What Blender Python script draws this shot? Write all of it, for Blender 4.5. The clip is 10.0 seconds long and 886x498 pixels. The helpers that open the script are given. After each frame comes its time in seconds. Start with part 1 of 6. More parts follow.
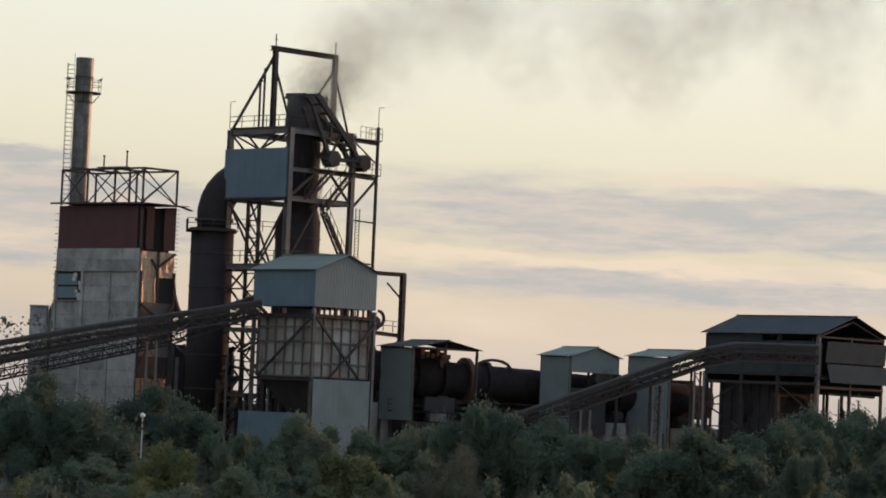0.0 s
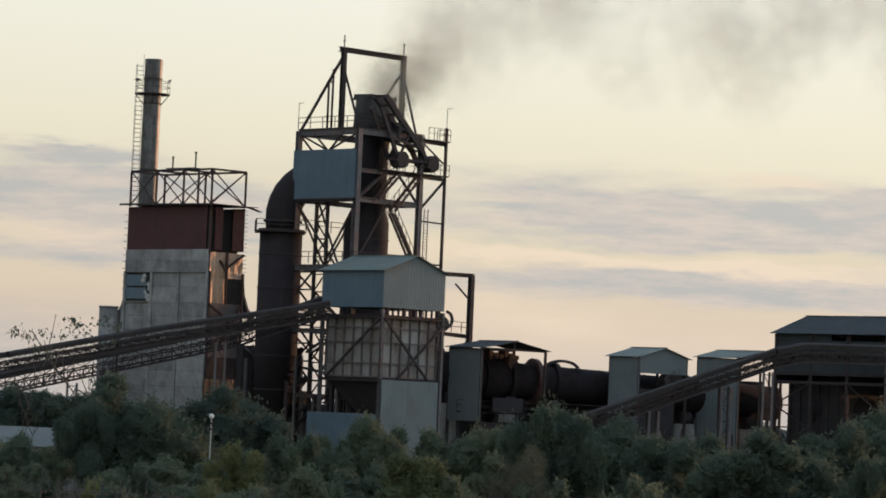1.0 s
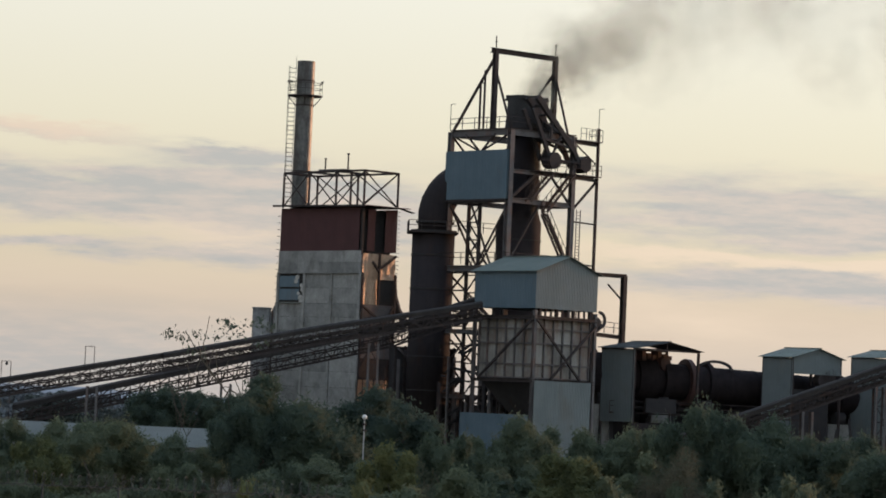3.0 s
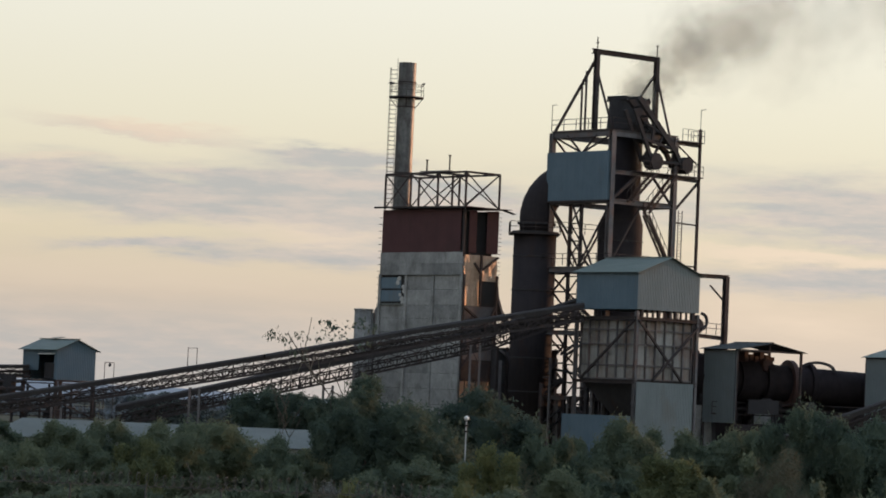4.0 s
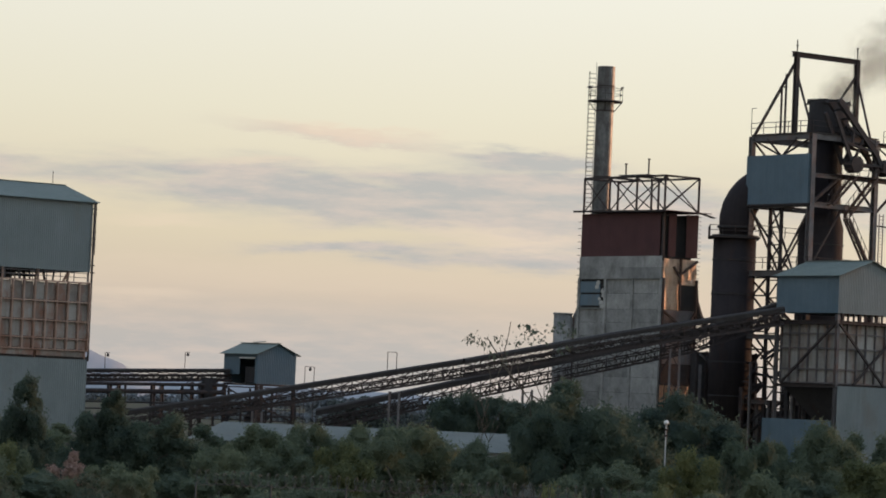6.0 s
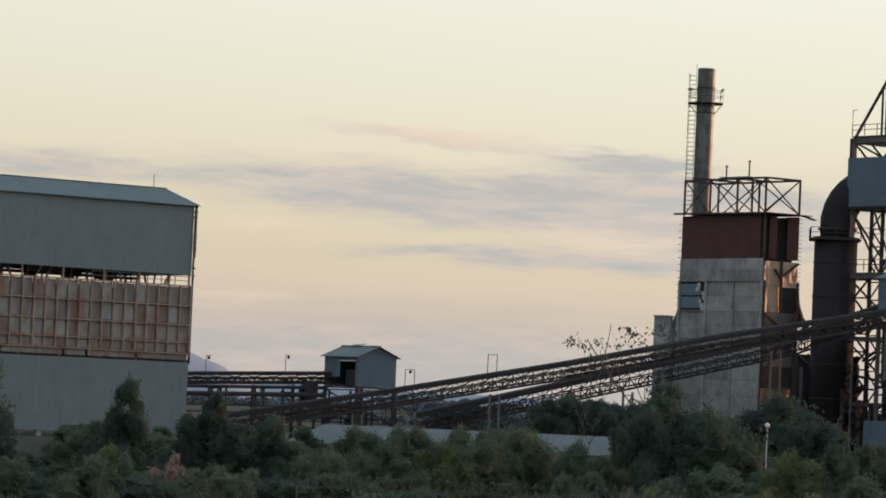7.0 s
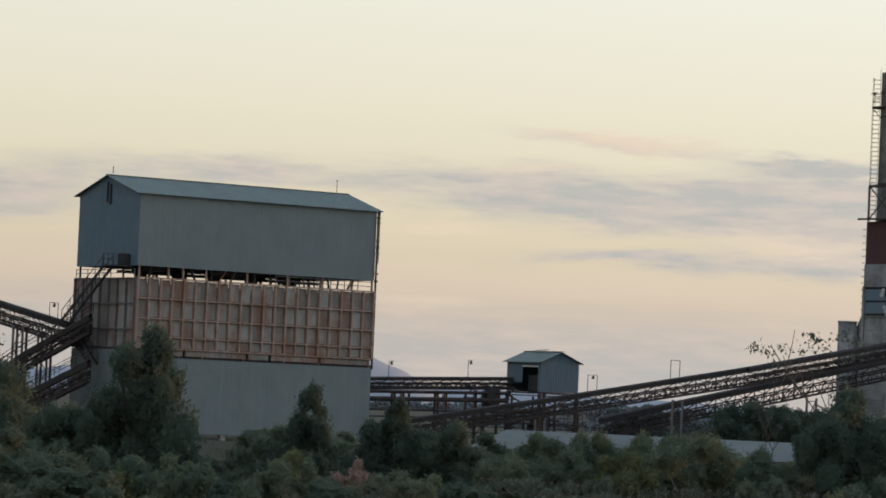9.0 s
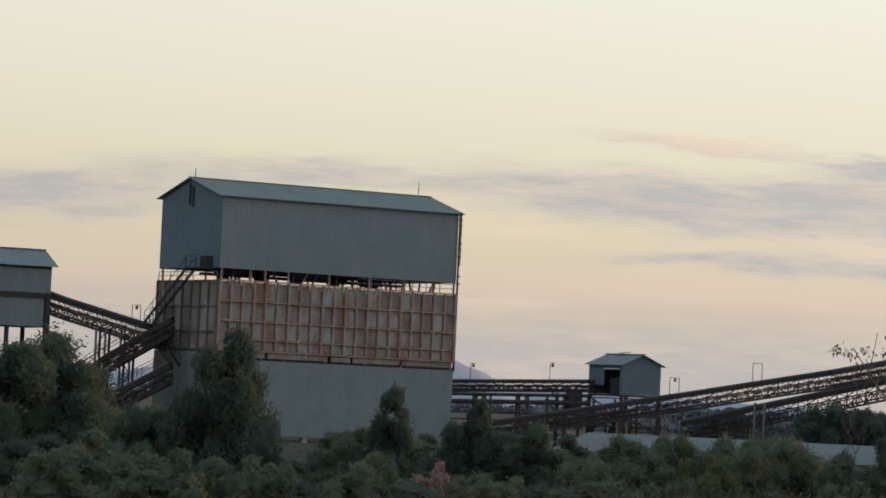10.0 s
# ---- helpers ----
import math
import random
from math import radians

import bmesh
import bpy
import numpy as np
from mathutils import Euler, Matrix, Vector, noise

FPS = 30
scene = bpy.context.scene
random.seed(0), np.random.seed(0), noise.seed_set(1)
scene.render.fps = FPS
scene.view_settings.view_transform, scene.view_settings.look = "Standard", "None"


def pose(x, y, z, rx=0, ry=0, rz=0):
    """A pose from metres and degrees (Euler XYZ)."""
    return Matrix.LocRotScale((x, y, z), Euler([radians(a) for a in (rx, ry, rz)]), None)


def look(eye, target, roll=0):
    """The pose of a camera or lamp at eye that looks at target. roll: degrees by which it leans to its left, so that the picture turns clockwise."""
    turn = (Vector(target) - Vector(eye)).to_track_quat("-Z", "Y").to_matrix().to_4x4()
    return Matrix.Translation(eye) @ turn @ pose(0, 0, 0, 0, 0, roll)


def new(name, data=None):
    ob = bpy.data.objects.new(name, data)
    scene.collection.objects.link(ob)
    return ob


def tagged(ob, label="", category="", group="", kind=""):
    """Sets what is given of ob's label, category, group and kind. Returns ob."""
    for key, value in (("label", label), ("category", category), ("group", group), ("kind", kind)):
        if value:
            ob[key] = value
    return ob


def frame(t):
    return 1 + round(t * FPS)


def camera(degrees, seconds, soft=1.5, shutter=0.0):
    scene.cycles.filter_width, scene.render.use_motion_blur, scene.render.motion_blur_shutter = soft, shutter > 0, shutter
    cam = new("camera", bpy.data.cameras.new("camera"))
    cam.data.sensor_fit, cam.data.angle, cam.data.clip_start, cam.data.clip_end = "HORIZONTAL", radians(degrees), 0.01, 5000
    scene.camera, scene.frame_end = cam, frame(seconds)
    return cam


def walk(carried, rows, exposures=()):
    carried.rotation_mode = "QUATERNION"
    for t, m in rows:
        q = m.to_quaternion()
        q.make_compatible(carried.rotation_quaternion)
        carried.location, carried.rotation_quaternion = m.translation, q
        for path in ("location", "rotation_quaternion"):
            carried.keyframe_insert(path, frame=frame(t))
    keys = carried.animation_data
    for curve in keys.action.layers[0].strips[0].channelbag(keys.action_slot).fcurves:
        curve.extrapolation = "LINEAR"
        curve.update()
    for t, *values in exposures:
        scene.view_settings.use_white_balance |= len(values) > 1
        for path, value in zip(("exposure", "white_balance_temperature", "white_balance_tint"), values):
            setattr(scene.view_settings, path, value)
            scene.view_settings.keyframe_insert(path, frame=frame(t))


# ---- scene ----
cam = camera(14.889, 10.0, soft=1.8)
# The camera stands on a bank, 4.5 m above the plain, and turns slowly to the left.
EYE = (0.0, 0.0, 4.5)
PAN = [  # seconds, turn to the left, tilt up, lean
    (0.0, -6.250, 2.862, 2.453), (0.5, -5.648, 2.843, 2.480), (1.0, -5.094, 2.827, 2.485), (1.5, -4.568, 2.810, 2.500),
    (2.0, -4.002, 2.786, 2.495), (2.5, -3.324, 2.759, 2.475), (4.0, -0.801, 2.679, 2.432), (4.5, 0.000, 2.662, 2.428),
    (5.0, 0.854, 2.641, 2.440), (5.5, 1.709, 2.623, 2.460), (7.0, 4.260, 2.577, 2.470), (7.5, 5.070, 2.570, 2.490),
    (8.0, 5.846, 2.558, 2.520), (8.5, 6.605, 2.545, 2.530), (9.0, 7.346, 2.536, 2.560), (9.5, 8.055, 2.528, 2.610),
    (10.0, 8.730, 2.515, 2.650)]
scene.cycles.transparent_max_bounces = 48
walk(cam, [(t, pose(*EYE, 0, 0, yaw) @ pose(0, 0, 0, 90 + tilt) @ pose(0, 0, 0, 0, 0, lean)) for t, yaw, tilt, lean in PAN])

# ---- light: the sun is low on the right, the sky pale with thin evening cloud ----
SUN_AZ, SUN_EL = 58.0, 1.3


def build_world():
    w = bpy.data.worlds.new("evening_sky")
    scene.world = w
    w.use_nodes = True
    nt = w.node_tree
    nt.nodes.clear()
    N, L = nt.nodes.new, nt.links.new

    def sock(v, s):
        if isinstance(v, (int, float)):
            s.default_value = v
        else:
            L(v, s)

    def m(op, a, b=0.0, c=0.0):
        n = N("ShaderNodeMath")
        n.operation = op
        sock(a, n.inputs[0]), sock(b, n.inputs[1]), sock(c, n.inputs[2])
        return n.outputs[0]

    def mixc(f, a, b):
        n = N("ShaderNodeMix")
        n.data_type = "RGBA"
        sock(f, n.inputs[0])
        for v, s in ((a, n.inputs[6]), (b, n.inputs[7])):
            if isinstance(v, tuple):
                s.default_value = (*v, 1)
            else:
                L(v, s)
        return n.outputs[2]

    co = N("ShaderNodeTexCoord").outputs["Generated"]
    sep = N("ShaderNodeSeparateXYZ")
    L(co, sep.inputs[0])
    x, y, z = sep.outputs
    az = m("MULTIPLY", m("ARCTAN2", x, y), 57.2958)
    el = m("MULTIPLY", m("ARCSINE", z), 57.2958)
    # clear sky by height
    ramp = N("ShaderNodeValToRGB")
    L(m("DIVIDE", el, 90.0), ramp.inputs[0])
    stops = [(0.0, SKY_0), (0.019, SKY_1), (0.033, SKY_2), (0.055, SKY_3), (0.085, SKY_4), (0.22, SKY_5), (0.55, SKY_6), (1.0, SKY_7)]
    els = ramp.color_ramp.elements
    while len(els) < len(stops):
        els.new(0.5)
    for e, (p, c) in zip(els, stops):
        e.position, e.color = p, (*c, 1)
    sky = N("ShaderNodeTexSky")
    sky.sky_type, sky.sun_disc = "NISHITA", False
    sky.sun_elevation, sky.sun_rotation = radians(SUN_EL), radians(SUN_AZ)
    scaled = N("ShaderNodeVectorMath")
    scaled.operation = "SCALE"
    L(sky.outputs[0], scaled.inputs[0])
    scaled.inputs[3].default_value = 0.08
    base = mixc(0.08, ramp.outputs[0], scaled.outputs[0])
    # the sky opposite the sunset is dimmer
    away = m("MULTIPLY_ADD", y, 0.5, 0.5)
    away = m("MULTIPLY_ADD", away, 0.16, 0.84)
    away = m("ADD", away, m("MULTIPLY", x, 0.22))
    # cloud coordinates, bent by noise
    vec = N("ShaderNodeCombineXYZ")
    L(m("MULTIPLY", az, 0.16), vec.inputs[0]), L(m("MULTIPLY", el, 0.85), vec.inputs[1])
    def noise_at(scale, detail, rough, off):
        a = N("ShaderNodeVectorMath")
        a.operation = "ADD"
        L(vec.outputs[0], a.inputs[0])
        a.inputs[1].default_value = (off, off * 0.7, off * 1.3)
        n = N("ShaderNodeTexNoise")
        n.inputs["Scale"].default_value, n.inputs["Detail"].default_value, n.inputs["Roughness"].default_value = scale, detail, rough
        L(a.outputs[0], n.inputs["Vector"])
        return n.outputs[0]
    n1, n2, n3 = noise_at(1.6, 6, 0.6, 3.0), noise_at(2.6, 7, 0.6, 11.0), noise_at(3.2, 5, 0.6, 23.0)
    azw = m("ADD", az, m("MULTIPLY", m("SUBTRACT", n1, 0.5), 2.2))
    elw = m("ADD", el, m("MULTIPLY", m("SUBTRACT", n2, 0.5), 0.75))
    def streak(a0, e0, sa, se, slope, gain):
        da = m("DIVIDE", m("SUBTRACT", azw, a0), sa * 1.15)
        de = m("DIVIDE", m("SUBTRACT", m("SUBTRACT", elw, e0), m("MULTIPLY", m("SUBTRACT", azw, a0), slope)), se * 1.25)
        r = m("ADD", m("POWER", m("ABSOLUTE", da), 2.6), m("POWER", m("ABSOLUTE", de), 3.2))
        return m("MULTIPLY", m("EXPONENT", m("MULTIPLY", r, -1.0)), gain)
    def total(items):
        out = 0.0
        for it in items:
            out = m("ADD", streak(*it), out)
        return m("MINIMUM", out, 1.0)
    grey = total(GREY_CLOUDS)
    grey = m("MULTIPLY", grey, m("MAXIMUM", m("MULTIPLY_ADD", n3, 3.0, -0.28), 0.25))
    grey = m("MAXIMUM", grey, m("MULTIPLY", m("EXPONENT", m("MULTIPLY", m("POWER", m("MAXIMUM", m("DIVIDE", m("ADD", el, m("MULTIPLY", n1, 0.2)), HORIZON_HAZE[0]), 0.0), 5.0), -1.0)),
                                   m("MULTIPLY", m("MINIMUM", m("MAXIMUM", m("MULTIPLY_ADD", az, -0.16, 0.6), 0.0), 1.0), HORIZON_HAZE[1])))
    pink = total(PINK_CLOUDS)
    n4 = noise_at(4.5, 6, 0.62, 31.0)
    tone = mixc(m("MINIMUM", m("MAXIMUM", m("MULTIPLY_ADD", n4, 4.0, -1.6), 0.0), 1.0), CLOUD_GREY, CLOUD_MAUVE)
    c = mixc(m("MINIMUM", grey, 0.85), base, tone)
    c = mixc(m("MINIMUM", m("MULTIPLY", pink, m("MULTIPLY_ADD", n3, 1.2, 0.3)), 0.85), c, CLOUD_PINK)
    out = N("ShaderNodeVectorMath")
    out.operation = "SCALE"
    L(c, out.inputs[0]), L(away, out.inputs[3])
    bg = N("ShaderNodeBackground")
    bg.inputs[1].default_value = SKY_STRENGTH
    L(out.outputs[0], bg.inputs[0])
    wo = N("ShaderNodeOutputWorld")
    L(bg.outputs[0], wo.inputs[0])


SKY_STRENGTH = 1.0
SKY_0, SKY_1, SKY_2, SKY_3 = (0.57, 0.52, 0.49), (0.73, 0.61, 0.485), (0.83, 0.73, 0.535), (0.91, 0.86, 0.685)
SKY_4, SKY_5, SKY_6, SKY_7 = (0.975, 0.965, 0.86), (0.82, 0.93, 1.02), (0.48, 0.64, 0.90), (0.37, 0.53, 0.80)
CLOUD_GREY, CLOUD_MAUVE, CLOUD_PINK = (0.475, 0.480, 0.478), (0.66, 0.575, 0.52), (0.87, 0.71, 0.55)
# azimuth, height, half length, half thickness (degrees), slope, strength
GREY_CLOUDS = [
    (-15.7, 3.13, 2.0, 0.29, 0.028, 0.90), (-11.5, 3.68, 2.5, 0.19, -0.012, 0.60), (-6.6, 3.62, 1.9, 0.33, -0.009, 0.75), (-2.9, 3.44, 2.5, 0.33, 0.020, 0.80),
    (-4.4, 2.51, 1.1, 0.10, 0.013, 0.70), (-1.6, 2.50, 1.6, 0.17, 0.011, 0.75), (-0.9, 4.21, 0.9, 0.10, -0.057, 0.50), (0.0, 3.36, 1.2, 0.31, -0.041, 0.60),
    (-1.3, 4.15, 1.1, 0.15, 0.022, 0.60), (0.2, 3.21, 2.5, 0.47, -0.051, 0.70), (9.6, 3.55, 5.1, 0.44, -0.015, 0.85), (10.0, 3.36, 3.2, 0.31, 0.008, 0.70),
    (10.0, 2.35, 4.7, 0.23, -0.002, 1.00), (13.6, 3.92, 1.3, 0.15, -0.077, 0.60), (-4.2, 4.46, 1.4, 0.07, -0.075, 0.55)]
HORIZON_HAZE = 1.62, 0.62   # height in degrees, strength
PINK_CLOUDS = [
    (6.8, 2.76, 1.6, 0.09, -0.029, 0.90), (10.4, 2.66, 2.1, 0.08, -0.021, 0.90), (13.7, 2.56, 0.7, 0.08, -0.043, 0.80), (10.9, 4.15, 1.1, 0.07, -0.090, 0.50),
    (-4.2, 4.49, 1.3, 0.09, -0.075, 0.75), (-5.6, 3.97, 0.8, 0.05, 0.003, 0.50), (-7.4, 2.92, 0.9, 0.09, 0.010, 0.40), (-7.7, 1.60, 1.0, 0.10, -0.023, 0.35),
    (-2.1, 2.94, 1.0, 0.08, 0.004, 0.40), (-1.2, 2.75, 1.0, 0.10, 0.001, 0.60), (6.7, 1.79, 1.3, 0.26, -0.077, 0.40), (6.1, 3.77, 0.8, 0.07, -0.044, 0.40),
    (-7.0, 2.0, 9.0, 0.22, 0.0, 0.18), (8.0, 1.3, 7.0, 0.45, 0.0, 0.35)]
build_world()
sun = new("sun", bpy.data.lights.new("sun", "SUN"))
sun.data.energy, sun.data.angle, sun.data.color = 2.4, radians(2.0), (1.0, 0.52, 0.28)
_d = Vector((math.sin(radians(SUN_AZ)) * math.cos(radians(SUN_EL)), math.cos(radians(SUN_AZ)) * math.cos(radians(SUN_EL)), math.sin(radians(SUN_EL))))
sun.matrix_world = look(_d * 300, (0, 0, 0))


# ---- materials ----
def material(name, a, b, rough=0.7, metal=0.0, scale=0.6, fine=9.0, bump=0.15, streaks=0.0, stain=None, stain_amount=0.0, per_piece=0.0, translucent=0.0, shine=0.5):
    """Two tones mixed by broad and fine noise, vertical streaks, a stain colour with its own patches, and relief."""
    mt = bpy.data.materials.new(name)
    mt.use_nodes = True
    nt = mt.node_tree
    N, L = nt.nodes.new, nt.links.new
    bsdf = nt.nodes["Principled BSDF"]
    bsdf.inputs["Roughness"].default_value, bsdf.inputs["Metallic"].default_value = rough, metal
    bsdf.inputs["Specular IOR Level"].default_value = shine
    geo = N("ShaderNodeNewGeometry").outputs["Position"]

    def nz(sc, detail, stretch=None, off=0.0):
        mp = N("ShaderNodeMapping")
        L(geo, mp.inputs[0])
        mp.inputs["Scale"].default_value = stretch or (1, 1, 1)
        mp.inputs["Location"].default_value = (off, off, off)
        n = N("ShaderNodeTexNoise")
        n.inputs["Scale"].default_value, n.inputs["Detail"].default_value, n.inputs["Roughness"].default_value = sc, detail, 0.62
        L(mp.outputs[0], n.inputs["Vector"])
        return n.outputs[0]

    def math_(op, p, q, c=False):
        n = N("ShaderNodeMath")
        n.operation, n.use_clamp = op, c
        for v, s in ((p, n.inputs[0]), (q, n.inputs[1])):
            if isinstance(v, (int, float)):
                s.default_value = v
            else:
                L(v, s)
        return n.outputs[0]

    def mix(f, p, q):
        n = N("ShaderNodeMix")
        n.data_type = "RGBA"
        L(f, n.inputs[0])
        for v, s in ((p, n.inputs[6]), (q, n.inputs[7])):
            if isinstance(v, tuple):
                s.default_value = (*v, 1)
            else:
                L(v, s)
        return n.outputs[2]

    broad, fine_n = nz(scale, 5), nz(fine, 4, off=7.0)
    f = math_("ADD", math_("MULTIPLY", broad, 1.5), math_("MULTIPLY", fine_n, 0.7))
    f = math_("SUBTRACT", f, 0.6, True)
    if streaks:
        s = nz(1.0, 4, (3.2, 3.2, 0.12), 3.0)
        f = math_("ADD", f, math_("MULTIPLY", math_("SUBTRACT", s, 0.5), streaks * 2.5), True)
    if per_piece:
        r = N("ShaderNodeObjectInfo").outputs["Random"]
        f = math_("ADD", f, math_("MULTIPLY", math_("SUBTRACT", r, 0.5), per_piece), True)
    col = mix(f, a, b)
    if stain:
        p = nz(scale * 0.9, 7, (1, 1, 0.45), 19.0)
        p = math_("MULTIPLY", math_("SUBTRACT", p, 0.62 - 0.2 * stain_amount), 7.0, True)
        col = mix(math_("MULTIPLY", p, min(1.0, 0.35 + stain_amount * 0.5)), col, stain)
    L(col, bsdf.inputs["Base Color"])
    bp = N("ShaderNodeBump")
    bp.inputs["Strength"].default_value, bp.inputs["Distance"].default_value = bump, 0.08
    L(fine_n, bp.inputs["Height"]), L(bp.outputs[0], bsdf.inputs["Normal"])
    if translucent:
        tr = N("ShaderNodeBsdfTranslucent")
        L(col, tr.inputs[0])
        ms = N("ShaderNodeMixShader")
        ms.inputs[0].default_value = translucent
        L(bsdf.outputs[0], ms.inputs[1]), L(tr.outputs[0], ms.inputs[2])
        L(ms.outputs[0], nt.nodes["Material Output"].inputs[0])
    return mt


M_BLUE = material("blue_grey_sheet", (0.072, 0.122, 0.162), (0.12, 0.176, 0.215), 0.55, 0.0, 0.5, 7, 0.1, 0.35, (0.13, 0.10, 0.08), 0.15)
M_GREY = material("galvanised_grey_sheet", (0.138, 0.168, 0.175), (0.198, 0.228, 0.235), 0.5, 0.1, 0.4, 8, 0.1, 0.4, (0.16, 0.13, 0.11), 0.15)
M_ROOF = material("weathered_roof_sheet", (0.12, 0.155, 0.14), (0.185, 0.215, 0.19), 0.55, 0.1, 0.5, 6, 0.1, 0.1, (0.12, 0.10, 0.09), 0.2)
M_DARKROOF = material("sooty_roof_sheet", (0.035, 0.042, 0.046), (0.065, 0.075, 0.078), 0.7, 0.0, 0.5, 6, 0.1, 0.1, (0.05, 0.04, 0.035), 0.2, shine=0.2)
M_STEEL = material("rust_brown_steel", (0.042, 0.037, 0.038), (0.082, 0.066, 0.063), 0.8, 0.2, 1.4, 14, 0.2, 0.0, (0.16, 0.085, 0.06), 0.25, shine=0.15)
M_BEAM = material("faded_painted_steel", (0.09, 0.082, 0.083), (0.18, 0.17, 0.172), 0.7, 0.1, 0.9, 10, 0.15, 0.2, (0.20, 0.10, 0.07), 0.4, shine=0.25)
M_SOOT = material("sooty_black_steel", (0.042, 0.041, 0.044), (0.066, 0.061, 0.062), 0.85, 0.1, 0.8, 9, 0.3, 0.2, (0.08, 0.045, 0.03), 0.2, shine=0.12)
M_DUCT = material("scorched_brown_plate", (0.027, 0.024, 0.027), (0.046, 0.038, 0.039), 0.8, 0.1, 0.6, 8, 0.3, 0.4, (0.065, 0.036, 0.025), 0.2, shine=0.12)
M_RUSTPANEL = material("rust_stained_pale_plate", (0.17, 0.145, 0.125), (0.33, 0.315, 0.29), 0.8, 0.0, 0.7, 7, 0.2, 0.45, (0.23, 0.10, 0.06), 0.72, 0.8)
M_RUSTRIB = material("orange_rusted_rib", (0.24, 0.12, 0.08), (0.44, 0.34, 0.28), 0.85, 0.0, 0.7, 10, 0.2, 0.2, (0.24, 0.10, 0.05), 0.5)
M_BINPANEL = material("stained_bin_plate", (0.17, 0.155, 0.14), (0.33, 0.32, 0.295), 0.8, 0.0, 0.5, 7, 0.2, 0.5, (0.19, 0.11, 0.075), 0.7, 0.6)
M_RED = material("oxide_red_sheet", (0.064, 0.021, 0.023), (0.095, 0.034, 0.035), 0.7, 0.0, 0.5, 8, 0.1, 0.25, (0.05, 0.02, 0.018), 0.2)
M_CONC = material("stained_concrete", (0.17, 0.17, 0.165), (0.40, 0.395, 0.375), 0.9, 0.0, 0.8, 4, 0.4, 0.12, (0.13, 0.125, 0.115), 0.45, 0.55, shine=0.2)
# low sun's orange is put into this base colour, tarnish is the stain
M_SUNPLATE = material("sun_orange_tarnished_plate", (0.46, 0.31, 0.21), (0.68, 0.50, 0.36), 0.55, 0.3, 1.1, 6, 0.5, 0.1, (0.16, 0.09, 0.06), 0.4)
M_CHIM = material("flaking_grey_chimney_paint", (0.042, 0.046, 0.05), (0.20, 0.20, 0.192), 0.45, 0.3, 1.0, 4, 0.2, 0.3, (0.06, 0.05, 0.048), 0.8)
M_HOOD = material("dusty_dark_hood_sheet", (0.032, 0.029, 0.028), (0.068, 0.061, 0.058), 0.9, 0.0, 0.8, 8, 0.3, shine=0.1)
M_BELT = material("dusty_black_belt", (0.03, 0.027, 0.025), (0.07, 0.06, 0.055), 0.95, shine=0.1)
M_GROUND = material("dry_earth_and_weeds", (0.045, 0.05, 0.032), (0.10, 0.085, 0.06), 0.95, 0.0, 0.15, 3.0, 0.6, 0.0, (0.04, 0.055, 0.025), 0.5, shine=0.1)
M_BARK = material("grey_brown_bark", (0.06, 0.05, 0.04), (0.14, 0.12, 0.095), 0.95, 0.0, 2.0, 20, 0.5)
LEAF = {
    "tree": material("dark_leaves", (0.064, 0.090, 0.076), (0.118, 0.150, 0.104), 0.7, 0, 0.9, 5, 0.0, per_piece=0.5, translucent=0.5, shine=0.05),
    "bush": material("grey_green_leaves", (0.088, 0.119, 0.090), (0.168, 0.194, 0.122), 0.7, 0, 0.6, 4, 0.0, per_piece=0.8, translucent=0.5, shine=0.05),
    "yellow": material("yellowing_leaves", (0.085, 0.112, 0.070), (0.205, 0.205, 0.088), 0.7, 0, 1.0, 4, 0.0, per_piece=0.3, translucent=0.4, shine=0.05),
    "dry": material("dry_grey_twigs", (0.10, 0.098, 0.070), (0.19, 0.17, 0.115), 0.9, 0, 1.0, 7, 0.0, per_piece=0.3, translucent=0.2, shine=0.05),
    "pink": material("pink_dry_blossom", (0.27, 0.175, 0.14), (0.44, 0.30, 0.245), 0.8, 0, 1.2, 7, 0.0, translucent=0.2),
}
LEAF["conifer"] = LEAF["sparse"] = LEAF["tree"]
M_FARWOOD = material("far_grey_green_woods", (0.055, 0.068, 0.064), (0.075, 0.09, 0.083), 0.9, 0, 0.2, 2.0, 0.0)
# the air's blue-grey haze is put into these two distance colours
M_HAZEWOOD = material("haze_coloured_woods", (0.13, 0.15, 0.17), (0.17, 0.19, 0.20), 0.95, 0, 0.02, 0.3, 0.0, shine=0.1)
M_HILL = material("haze_coloured_hill", (0.27, 0.285, 0.31), (0.32, 0.33, 0.35), 1.0, 0, 0.01, 0.05, 0.0)
M_WHITE = material("white_paint", (0.62, 0.62, 0.60), (0.78, 0.78, 0.76), 0.6)
M_POST = material("weathered_pale_post_paint", (0.30, 0.31, 0.31), (0.46, 0.46, 0.45), 0.7)
M_WIRE = material("galvanised_wire", (0.05, 0.055, 0.055), (0.09, 0.09, 0.09), 0.85, 0.0, shine=0.2)
M_REDGEAR = material("dull_red_machine_paint", (0.055, 0.028, 0.025), (0.10, 0.050, 0.040), 0.8, 0, 1.5, 10, 0.2, 0.0, (0.05, 0.03, 0.025), 0.4)
# near-black: shade inside openings is put into this colour, some fittings share it
M_DARK = material("dark_for_shade_and_fittings", (0.036, 0.035, 0.036), (0.060, 0.056, 0.054), 0.95, shine=0.1)
M_KILN = material("soot_caked_kiln_plate", (0.019, 0.016, 0.018), (0.037, 0.030, 0.031), 0.9, 0.1, 1.3, 11, 0.6, 0.3, (0.045, 0.026, 0.023), 0.2, shine=0.08)
M_CHIP = material("freshly_chipped_concrete", (0.36, 0.35, 0.33), (0.55, 0.54, 0.50), 0.95, 0, 1.5, 9, 0.4)
